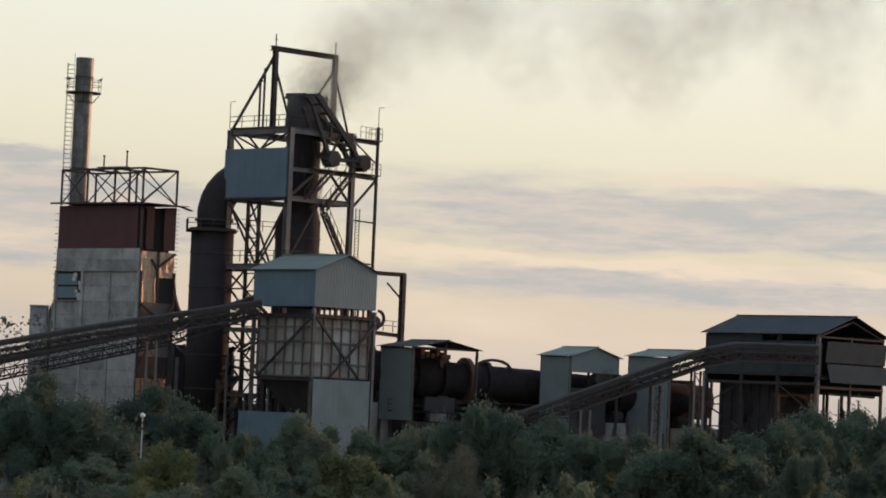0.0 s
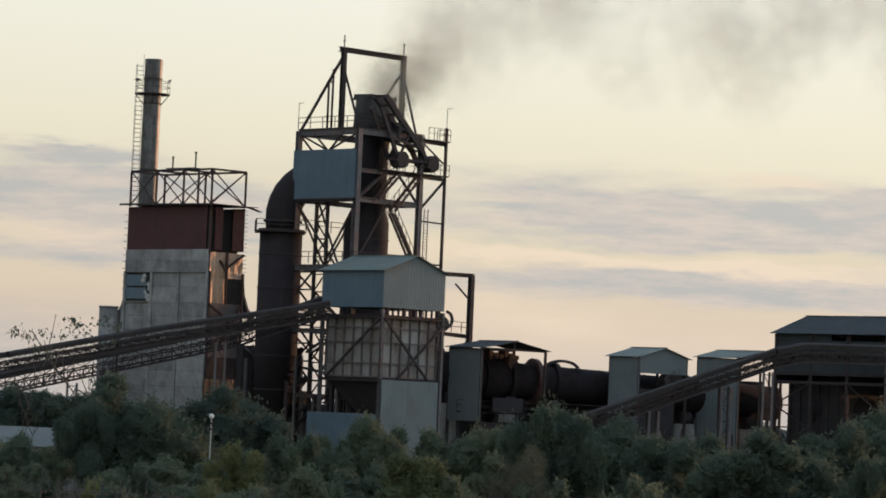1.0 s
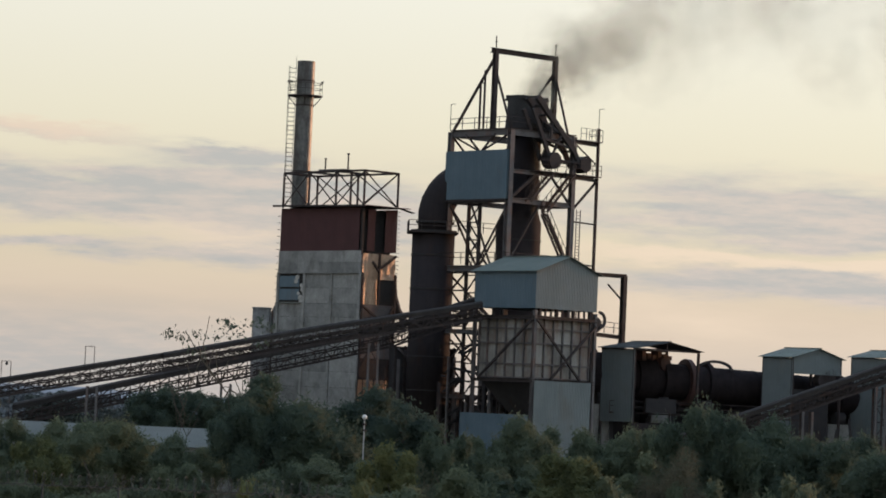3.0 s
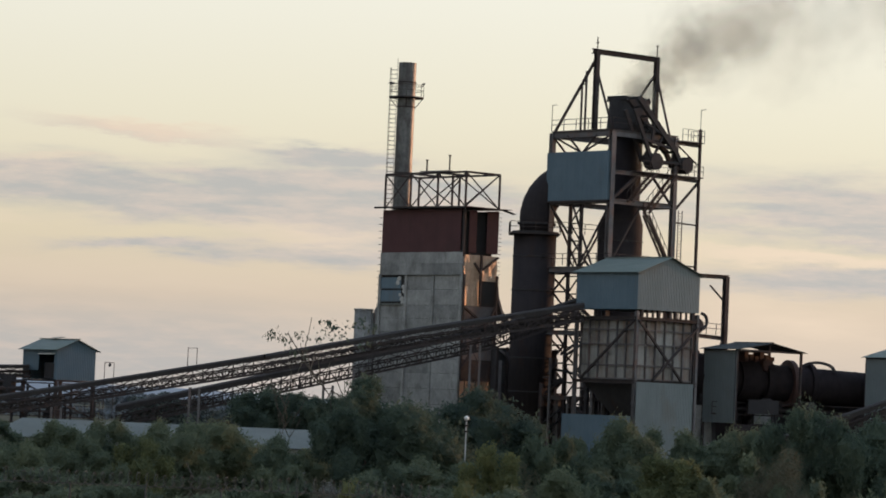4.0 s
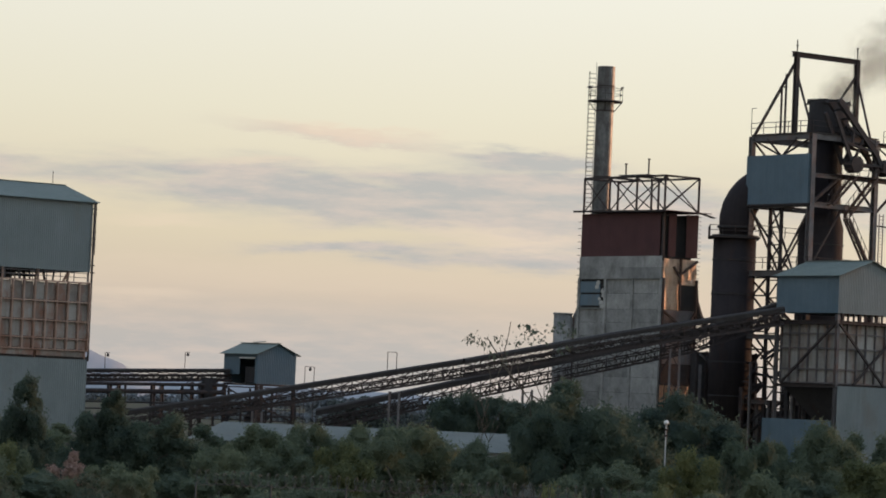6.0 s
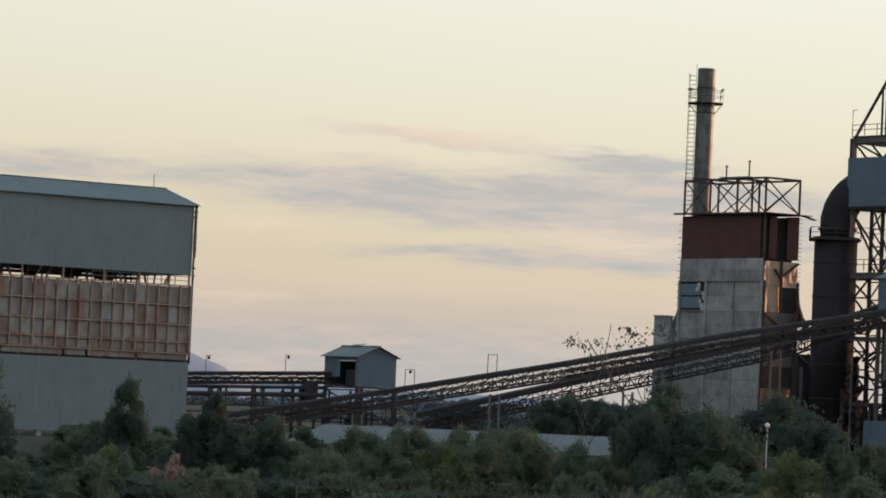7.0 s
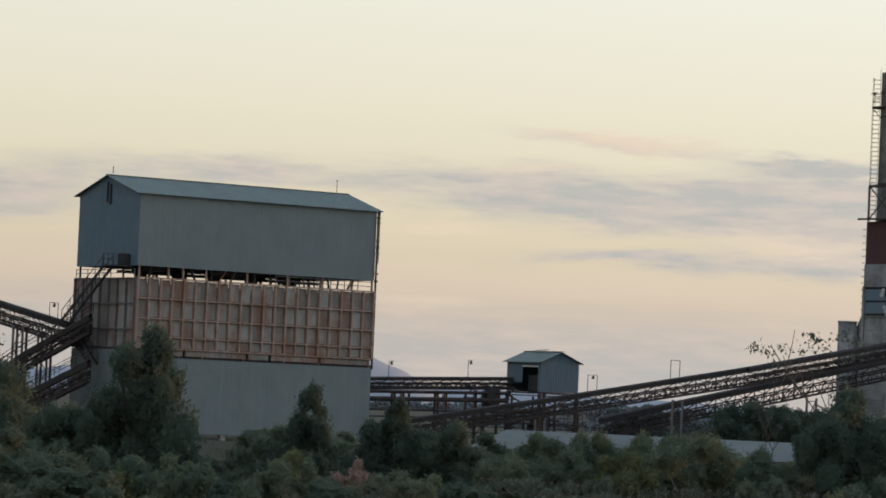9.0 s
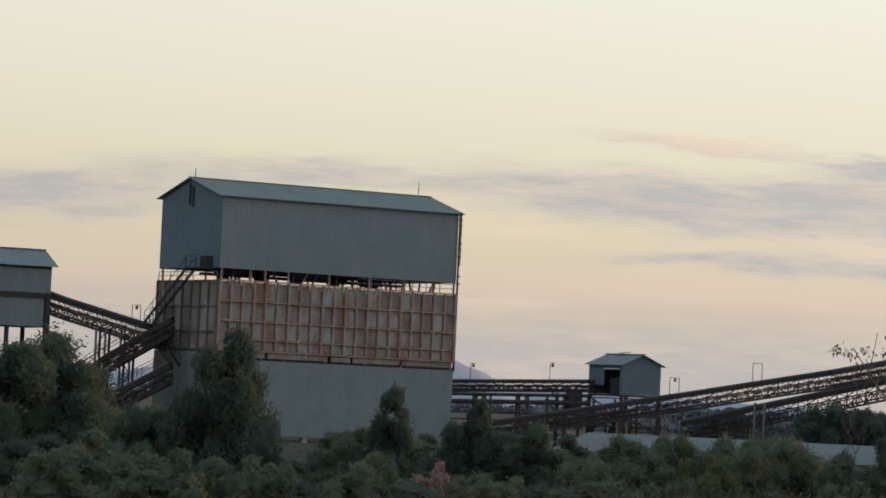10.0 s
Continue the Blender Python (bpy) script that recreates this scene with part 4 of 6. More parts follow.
    for x, y, z in ((-0.2, S, 32.7), (12.2, 0.0, 33.0)):
        part("light_pole", one((x, y, z), (x, y, z + 2.6), 0.07, seg=6), M_STEEL, o)
        part("light_arm", one((x, y, z + 2.6), (x - 0.1, y - 0.8, z + 2.6), 0.06, seg=6), M_STEEL, o)
    # bracket portal on the right
    part("portal_post", ibeam((16.6, -0.1, 0), (16.6, -0.1, 19.0), 0.5, 0.5), M_STEEL, o)
    part("portal_beam", ibeam((0, -0.1, 18.75), (16.9, -0.1, 18.95), 0.3, 0.42), M_STEEL, o)
    part("portal_beam", ibeam((12, -0.1, 12.9), (16.8, -0.1, 12.7), 0.3, 0.4), M_STEEL, o)
    part("portal_brace", one((16.5, -0.1, 16.4), (14.3, -0.1, 18.0), 0.14), M_STEEL, o)
    part("portal_brace", one((16.5, -0.1, 12.5), (14.2, -0.1, 9.6), 0.18), M_STEEL, o), part("portal_brace", one((12.0, -0.1, 12.5), (14.2, -0.1, 9.6), 0.18), M_STEEL, o)
    part("handrail", rail(bmesh.new(), [(12.2, -0.5, 13.1), (16.4, -0.5, 13.0)], 1.1, 1.2, 0.06), M_STEEL, o)
    part("blower", tube(bmesh.new(), [((12.4, -0.6, 13.8), (0, 1, 0), 0.75), ((12.4, 0.3, 13.8), (0, 1, 0), 0.75)], 16), M_SOOT, o)
    # dark clutter at the foot of the tower
    lacing(o, "lacing_bar", (-0.3, 1.2, 0.5), (-0.3, 1.2, 18.4), (0, 2.6, 0), 11, 0.16, M_STEEL)
    lacing(o, "lacing_bar", (0.9, 6.8, 0.5), (0.9, 6.8, 18.4), (0, 2.0, 0), 10, 0.16, M_STEEL)
    part("foot_block", box(bmesh.new(), (1.0, 1.0, -0.3), (8.0, 8.2, 5.2)), M_SOOT, o)
    rng = random.Random(9)
    for i in range(22):
        y = rng.uniform(-1, 10.5)
        x = rng.uniform(-1.5, 1.5)
        z = rng.uniform(5, 13.5)
        part("shaft_post", one((x, y, -0.2), (x, y, z), rng.uniform(0.18, 0.4)), rng.choice((M_STEEL, M_SOOT, M_BEAM)), o)
    for i in range(16):
        y = rng.uniform(0, 8)
        z = rng.uniform(2, 12)
        part("shaft_strut", one((0.2, y, z), (rng.uniform(-1, 1), y + rng.uniform(2, 4), z + rng.uniform(-3, 3)), rng.uniform(0.12, 0.25)), M_SOOT, o)


tower()


def feed_bin_house():
    W, D = 8.3, 8.5
    o = thing("feed_bin_house", 23.2, 322, PSI, "blue-grey sheeted hopper house on a stained steel bin", "industrial building")
    wall(o, "left", W, D, 14.65, 18.3, M_BLUE, label="blue-grey wall sheeting")
    wall(o, "front", W, D, 14.65, 18.3, M_GREY, rise=1.5, label="pale grey corrugated gable")
    wall(o, "back", W, D, 14.65, 18.3, M_GREY, rise=1.5), wall(o, "right", W, D, 14.65, 18.3, M_GREY)
    gable_roof(o, W, D, 18.3, 1.5, "y", M_ROOF, 0.4)
    inner = new("storage_bin")
    inner.parent = o
    inner.matrix_local = pose(0.45, 0.45, 0.1)
    w2, d2 = W - 0.9, D - 0.9
    stiffened(inner, "front", w2, d2, 7.9, 13.6, 6, (9.2, 11.2, 12.6), M_BINPANEL, M_BEAM, rw=0.1)
    stiffened(inner, "left", w2, d2, 7.9, 13.5, 6, (9.2, 11.2, 12.6), M_BINPANEL, M_BEAM, rw=0.1)
    bm = bmesh.new()
    box(bm, (0, d2 - 0.1, 7.9), (w2, d2, 13.5)), box(bm, (w2 - 0.1, 0, 7.9), (w2, d2, 13.5))
    part("bin_back", bm, M_STEEL, inner)
    bm = bmesh.new()   # hopper cone
    a = [bm.verts.new(p) for p in ((0, 0, 7.85), (w2, 0, 7.85), (w2, d2, 7.85), (0, d2, 7.85))]
    b = [bm.verts.new(p) for p in ((2.4, 2.4, 4.2), (w2 - 2.4, 2.4, 4.2), (w2 - 2.4, d2 - 2.4, 4.2), (2.4, d2 - 2.4, 4.2))]
    for i in range(4):
        bm.faces.new((a[i], b[i], b[(i + 1) % 4], a[(i + 1) % 4]))
    bm.faces.new(b)
    part("hopper", bm, M_SOOT, inner)
    for x in (0.1, W - 0.1):
        for y in (0.1, D - 0.1):
            part("column", ibeam((x, y, -0.3), (x, y, 14.5), 0.32, 0.32), M_BEAM, o)
    for z in (7.7, 13.8):
        part("ring_beam", ibeam((0, -0.02, z), (W, -0.02, z), 0.25, 0.3), M_STEEL, o)
        part("ring_beam", ibeam((-0.02, 0, z), (-0.02, D, z), 0.25, 0.3), M_STEEL, o)
    for a_, b_ in (((0.2, -0.15, 13.6), (6.2, -0.15, 7.9)), ((W - 0.2, -0.15, 13.2), (2.2, -0.15, 7.9)), ((-0.15, 0.2, 13.6), (-0.15, 7.4, 7.9))):
        part("cross_brace", one(a_, b_, 0.2), M_STEEL, o)
    for i in range(10):
        part("vent_strut", one((0.8 + i * 0.75, 0.2, 13.6), (0.8 + i * 0.75, 0.2, 14.7), 0.16 + 0.12 * (i % 3 == 0)), M_STEEL, o)
    wall(o, "front", W, D, -0.2, 7.75, M_GREY, 0.0, 7.6, name="skirt_wall", label="pale ribbed skirt sheets", proud=0.3)
    wall(o, "left", W, D, -0.2, 4.45, M_BLUE, -1.0, D, name="skirt_wall", label="low blue-grey skirt sheet", proud=0.4)
    part("slide_chute", one((1.5, 1.0, 5.6), (6.5, 3.0, 0.5), 1.6, 0.3), M_SOOT, o)
    part("bent_pipe", tube(bmesh.new(), [((8.6 + 0.75 * math.sin(a_), -0.1, 13.9 + 0.75 * math.cos(a_)), (math.cos(a_), 0, -math.sin(a_)), 0.16) for a_ in (math.pi * k / 8 for k in range(9))], 10), M_SOOT, o)


feed_bin_house()


def duct():
    o = thing("gooseneck_duct", 14.0, 341, 0, "huge dark scorched gooseneck duct beside the tower", "duct")
    bm = bmesh.new()
    tube(bm, [((0, 0, -0.3), (0, 0, 1), 2.15), ((0, 0, 22.3), (0, 0, 1), 2.15)], 36)
    part("riser", bm, M_DUCT, o, smooth=True)
    part("flange", tube(bmesh.new(), [((0, 0, 22.3), (0, 0, 1), 2.35), ((0, 0, 22.6), (0, 0, 1), 2.35)], 36), M_SOOT, o)
    bm = bmesh.new()
    R = 4.3
    c = Vector((R + 0.1, 0, 23.9))
    rings = [((0.1, 0, 22.6), (0, 0, 1), 1.7)]
    for i in range(15):
        a = math.pi / 2 * i / 14
        rings.append((c + Vector((-math.cos(a) * R, 0, math.sin(a) * R)), (math.sin(a), 0, math.cos(a)), 1.75 + 0.03 * (i % 2)))
    rings.append((c + Vector((3.0, 0, R)), (1, 0, 0), 1.75))
    tube(bm, rings, 32)
    part("elbow", bm, M_DUCT, o, smooth=True)
    part("flange", tube(bmesh.new(), [((0.1, 0, 23.3), (0, 0, 1), 1.95), ((0.1, 0, 23.5), (0, 0, 1), 1.95)], 32), M_SOOT, o)
    part("platform", box(bmesh.new(), (-2.6, -2.6, 22.25), (2.4, 2.4, 22.36)), M_STEEL, o)
    part("handrail", rail(bmesh.new(), [(2.4, -2.6, 22.36), (-2.6, -2.6, 22.36), (-2.6, 2.4, 22.36)], 1.1, 1.2, 0.06), M_STEEL, o)
    for i in range(6):
        part("stiffening_ring", tube(bmesh.new(), [((0, 0, 3 + i * 3.4), (0, 0, 1), 2.21), ((0, 0, 3.15 + i * 3.4), (0, 0, 1), 2.21)], 36), M_SOOT, o)


duct()


def concrete_block():
    W, D = 4.7, 13.0
    o = thing("concrete_shaft_building", 6.9, 345, PSI, "stained concrete shaft building with an oxide-red sheeted top storey", "industrial building")
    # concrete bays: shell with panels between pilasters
    # solid dark box, its colour stands in for the unlit inside behind the joints
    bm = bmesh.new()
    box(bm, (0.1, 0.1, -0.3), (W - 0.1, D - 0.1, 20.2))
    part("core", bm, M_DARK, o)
    bays = [(0.0, 4.45), (4.45, 8.7), (8.7, D)]
    for i, (a, b) in enumerate(bays):
        for z0, z1 in ((-0.3, 1.6), (1.6, 3.2), (3.2, 4.8), (4.8, 6.4), (6.4, 8.0), (8.0, 9.5), (9.5, 10.9), (10.9, 12.2), (12.2, 13.6), (13.6, 15.0), (15.0, 16.6), (16.6, 18.2)):
            if i == 2 and z0 >= 15.0:
                continue
            bm = bmesh.new()
            box(bm, (-0.02, a + 0.20, z0 + 0.012), (0.12, b - 0.20, z1 - 0.012))
            part("concrete_panel", bm, M_CONC, o)
    for k, (ya, yb) in enumerate(((0.0, 3.1), (3.12, 6.4), (6.42, 9.9), (9.92, D))):
        for za, zb in ((18.2, 19.3), (19.31, 20.45)):
            part("concrete_band", box(bmesh.new(), (-0.1, ya, za), (0.12, yb, zb)), M_CONC, o)
    for y in (0.05, 4.45, 8.7, D - 0.05):
        part("pilaster", box(bmesh.new(), (-0.16, y - 0.17, -0.3), (0.1, y + 0.17, 18.2)), M_CONC, o)
    part("ledge", one((-0.12, 0, 18.15), (-0.12, D, 18.15), 0.2, 0.12), M_CONC, o)
    # flared foot of the far pier
    bm = bmesh.new()
    prof = ((0.0, 15.6), (0.25, 14.9), (0.75, 14.2), (1.1, 13.4), (1.15, -0.3), (0.0, -0.3))
    near, far = [[bm.verts.new((x, D + u, z)) for u, z in prof] for x in (-0.12, 1.6)]
    bm.faces.new(near), bm.faces.new(far[::-1])
    for k in range(6):
        bm.faces.new((near[k], far[k], far[(k + 1) % 6], near[(k + 1) % 6]))
    bmesh.ops.recalc_face_normals(bm, faces=bm.faces[:])
    part("flared_pier", bm, M_CONC, o)
    # broken window bay: dark panel painted as the hole's shade, bent sheets
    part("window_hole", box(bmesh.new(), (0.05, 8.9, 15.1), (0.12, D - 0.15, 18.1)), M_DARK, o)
    for k in range(2):
        part("louvre_sheet", box(bmesh.new(), (-0.06, 9.6, 15.35 + 1.35 * k), (0.0, D - 0.2, 16.5 + 1.35 * k)), M_BLUE, o, "dark blue louvre sheet")
    rng = random.Random(3)
    for k in range(7):
        y, z = 8.9 + rng.uniform(0, 1.2), 15.2 + k * 0.42
        bm = bmesh.new()
        bmesh.ops.create_icosphere(bm, subdivisions=1, radius=rng.uniform(0.25, 0.5), matrix=pose(-0.05, y, z) @ Matrix.Diagonal((0.25, 1.0, 0.8, 1)))
        part("broken_edge", bm, M_CHIP, o)
    part("sill", box(bmesh.new(), (-0.2, 9.0, 15.0), (0.0, D, 15.12)), M_PALEROOF, o)
    # right face: bright bent plates above, sunset orange in their colour, sooty plates below
    for a, b, z0, z1, mt in ((0.1, 2.3, 15.0, 20.2, M_SUNPLATE), (2.4, 4.6, 17.6, 20.2, M_SUNPLATE), (2.4, 4.6, 15.2, 17.5, M_DARK), (0.1, 4.6, 9.5, 15.0, M_BEAM), (0.1, 4.6, -0.3, 4.6, M_STEEL), (0.1, 4.6, 7.4, 9.4, M_STEEL)):
        n = 8 if mt == M_SUNPLATE else 3
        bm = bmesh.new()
        g = [[bm.verts.new((a + (b - a) * i / n, -0.05 - (0.13 * noise.noise((i * 0.55 + a, j * 0.45 + z0, 1)) + 0.03 if mt == M_SUNPLATE else 0), z0 + (z1 - z0) * j / n)) for i in range(n + 1)] for j in range(n + 1)]
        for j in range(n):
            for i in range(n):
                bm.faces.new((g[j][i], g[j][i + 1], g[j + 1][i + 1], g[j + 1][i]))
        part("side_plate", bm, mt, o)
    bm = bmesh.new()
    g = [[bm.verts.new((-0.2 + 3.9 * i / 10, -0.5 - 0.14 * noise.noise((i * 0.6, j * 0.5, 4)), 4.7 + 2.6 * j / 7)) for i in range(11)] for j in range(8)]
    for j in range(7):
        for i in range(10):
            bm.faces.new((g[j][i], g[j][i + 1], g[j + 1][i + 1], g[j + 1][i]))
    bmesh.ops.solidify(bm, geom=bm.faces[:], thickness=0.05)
    part("foot_plate", bm, M_SUNPLATE, o, "tarnished plate with the sun's orange put into its colour")
    for i in range(7):
        part("side_strut", one((0.2 + i * 0.75, -0.8, 4.4), (0.2 + i * 0.75, -0.8, 7.6 + (i % 3)), 0.07), M_STEEL, o)
    for a_, b_ in (((2.35, -0.2, 15.0), (2.35, -0.2, 20.2)), ((0.2, -0.3, 14.8), (4.6, -0.3, 12.2)), ((0.2, -0.3, 8.6), (4.4, -0.3, 14.8)), ((0.1, -0.35, 7.4), (6.0, -0.35, 7.4)), ((2.3, -0.2, 18.6), (4.6, -0.2, 20.1)), ((1.4, -0.2, 19.4), (2.3, -0.2, 18.4)), ((0.1, -0.2, 0), (0.1, -0.2, 18.2)), ((4.6, -0.2, 0), (4.6, -0.2, 18.2))):
        part("side_strut", one(a_, b_, 0.2), M_STEEL, o)
    for x0, z0, x1, z1 in ((4.7, 18.0, 5.0, 16.0), (5.0, 16.0, 5.6, 14.6), (5.6, 14.6, 6.6, 13.6)):
        part("flared_plate", one((x0, 0.4, z0), (x1, 0.4, z1), 0.9, 0.25), M_BEAM, o)
    # red sheeted storey with a torn corner
    wall(o, "left", W, D, 20.45, 24.9, M_RED, 0, D - 0.5, name="red_wall")
    wall(o, "back", W, D, 20.45, 24.9, M_RED, name="red_wall"), wall(o, "right", W, D, 20.45, 24.9, M_RED, name="red_wall")
    wall(o, "front", W, D, 20.45, 24.8, M_RED, 0.7, 1.7, name="red_wall"), wall(o, "front", W, D, 20.45, 24.8, M_RED, 3.1, W, name="red_wall")
    # dark block behind the torn sheets, the storey's inner shade as colour
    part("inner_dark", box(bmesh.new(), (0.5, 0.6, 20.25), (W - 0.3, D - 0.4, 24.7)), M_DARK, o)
    part("corner_steel", one((0.1, 0.1, 20), (0.1, 0.1, 24.9), 0.25), M_STEEL, o)
    part("roof_sheet", ribbed((-0.6, -0.9, 25.05), (1, 0, 0), (0, 1, 0.012), W + 1.6, D + 1.6, 0.35, 0.05), M_RED, o)
    part("roof_edge", one((-0.6, -0.9, 25.0), (-0.6, D + 0.7, 25.15), 0.16, 0.18), M_STEEL, o)
    part("hanging_sheet", one((W, -0.6, 25.0), (W + 1.3, -0.9, 24.65), 0.8, 0.05), M_STEEL, o)
    # open frame on the roof
    fz = 28.65
    posts = [(0.1, 0.1), (0.1, 2.2), (0.1, 4.5), (0.1, 8.8), (0.1, D - 0.1), (W, 0.1), (W, 6.4), (W, D - 0.1)]
    for x, y in posts:
        part("frame_post", one((x, y, 25.0), (x, y, fz), 0.17), M_STEEL, o)
    for a, b in (((0.1, 0.1), (0.1, D - 0.1)), ((W, 0.1), (W, D - 0.1)), ((0.1, 0.1), (W, 0.1)), ((0.1, D - 0.1), (W, D - 0.1)), ((0.1, 4.5), (W, 4.5)), ((0.1, 8.8), (W, 8.8))):
        part("frame_beam", one((*a, fz), (*b, fz), 0.2), M_STEEL, o)
    for x0, y0, x1, y1 in ((0.1, 0.1, 0.1, 4.5), (0.1, 4.5, 0.1, 8.8), (0.1, 8.8, 0.1, D - 0.1), (0.1, 0.1, W, 0.1), (W, 0.1, W, 6.4), (W, 6.4, W, D - 0.1)):
        part("frame_brace", one((x0, y0, 25.1), (x1, y1, fz), 0.1), M_STEEL, o)
        part("frame_brace", one((x1, y1, 25.1), (x0, y0, fz), 0.1), M_STEEL, o)
    part("loose_plank", one((0.0, 2.5, fz + 0.12), (0.4, 7.5, fz + 0.2), 0.5, 0.12), M_BEAM, o)
    for y, h in ((5.0, 1.9), (8.6, 1.5)):
        part("stub_pole", one((2.0, y, fz), (2.0, y, fz + h), 0.16, seg=8), M_STEEL, o)
        part("pole_cap", one((2.0, y, fz + h), (2.0, y, fz + h + 0.12), 0.3, seg=8), M_STEEL, o)
    for k in range(24):   # step irons on the edges
        part("step_iron", one((-0.1, D - 0.02, 8 + k * 0.7), (-0.1, D + 0.4, 8 + k * 0.7), 0.06), M_STEEL, o)
        part("step_iron", one((W - 0.05, -0.1, 15 + k * 0.42), (W + 0.3, -0.1, 15 + k * 0.42), 0.05), M_STEEL, o)
    # lean-to tank
    t = thing("round_tank", -3.0, 350, 0, "small pale concrete tank beside the shaft building", "tank")
    part("shell", tube(bmesh.new(), [((0, 0, -0.3), (0, 0, 1), 0.95), ((0, 0, 14.2), (0, 0, 1), 0.95)], 20), M_CONC, t, smooth=True)
    part("lid", tube(bmesh.new(), [((0, 0, 14.2), (0, 0, 1), 1.05), ((0, 0, 14.35), (0, 0, 1), 1.0)], 20), M_CONC, t)
    part("pipe", one((1.1, -0.6, 0), (1.1, -0.6, 14.0), 0.2, seg=8), M_STEEL, t)


concrete_block()


def chimney():
    o = thing("chimney", 0.45, 357.5, 0, "tall flaking grey steel chimney with a caged ladder and ring platform", "chimney")
    bm = bmesh.new()
    tube(bm, [((-0.1, 0, -0.3), (0, 0, 1), 0.95), ((0, 0, 40.75), (0, 0, 1), 0.93)], 28, cap=False)
    tube(bm, [((0, 0, 40.75), (0, 0, 1), 0.93), ((0, 0, 40.75), (0, 0, 1), 0.85), ((0, 0, 38.0), (0, 0, 1), 0.85)], 28, cap=False)
    part("shell", bm, M_CHIM, o, smooth=True)
    for z in (29.0, 36.0, 38.6):
        part("band", tube(bmesh.new(), [((0, 0, z), (0, 0, 1), 0.99), ((0, 0, z + 0.14), (0, 0, 1), 0.99)], 28), M_STEEL, o)
    part("platform", tube(bmesh.new(), [((0, 0, 37.0), (0, 0, 1), 1.85), ((0, 0, 37.12), (0, 0, 1), 1.85)], 18), M_STEEL, o)
    bm = bmesh.new()
    pts = [(1.8 * math.cos(a), 1.8 * math.sin(a), 37.12) for a in (math.tau * k / 12 for k in range(13))]
    rail(bm, pts, 1.25, 2.0, 0.05)
    part("platform_rail", bm, M_STEEL, o)
    for a in (0, 1, 2, 3):
        c, s = math.cos(a * math.pi / 2), math.sin(a * math.pi / 2)
        part("platform_bracket", one((0.95 * c, 0.95 * s, 36.0), (1.75 * c, 1.75 * s, 37.0), 0.08), M_STEEL, o)
    bm = bmesh.new()
    for dy in (-0.25, 0.25):
        beam(bm, (-1.05, dy, 14), (-1.05, dy, 41.2), 0.045)
    for k in range(80):
        beam(bm, (-1.05, -0.25, 15 + k * 0.325), (-1.05, 0.25, 15 + k * 0.325), 0.04)
    part("ladder", bm, M_STEEL, o)
    bm = bmesh.new()
    for k in range(52):
        z = 16 + k * 0.47
        hoop = [(-1.05 - 0.75 * math.sin(math.pi * j / 6), 0.38 * math.cos(math.pi * j / 6), z) for j in range(7)]
        for p, q in zip(hoop, hoop[1:]):
            beam(bm, p, q, 0.03)
    for j in (2, 3, 4):
        x, y = -1.05 - 0.75 * math.sin(math.pi * j / 6), 0.38 * math.cos(math.pi * j / 6)
        beam(bm, (x, y, 16), (x, y, 40.2), 0.045)
    part("ladder_cage", bm, M_STEEL, o)
    for k, x in enumerate((-1.75, -1.5, 1.75)):
        b = thing("bird", 0.45 + x, 356.8, 0, "small dark bird perched on the chimney rail", "bird", z=38.37)
        bm = bmesh.new()
        bmesh.ops.create_icosphere(bm, subdivisions=2, radius=0.11, matrix=pose(0, 0, 0.12, 0, 25, 0) @ Matrix.Diagonal((1.5, 0.8, 0.9, 1)))
        part("body", bm, M_SOOT, b)
        bm = bmesh.new()
        bmesh.ops.create_icosphere(bm, subdivisions=1, radius=0.065, matrix=pose(0.12, 0, 0.24))
        part("head", bm, M_SOOT, b)
        part("tail", one((-0.1, 0, 0.1), (-0.3, 0, 0.02), 0.08, 0.03), M_SOOT, b)


chimney()


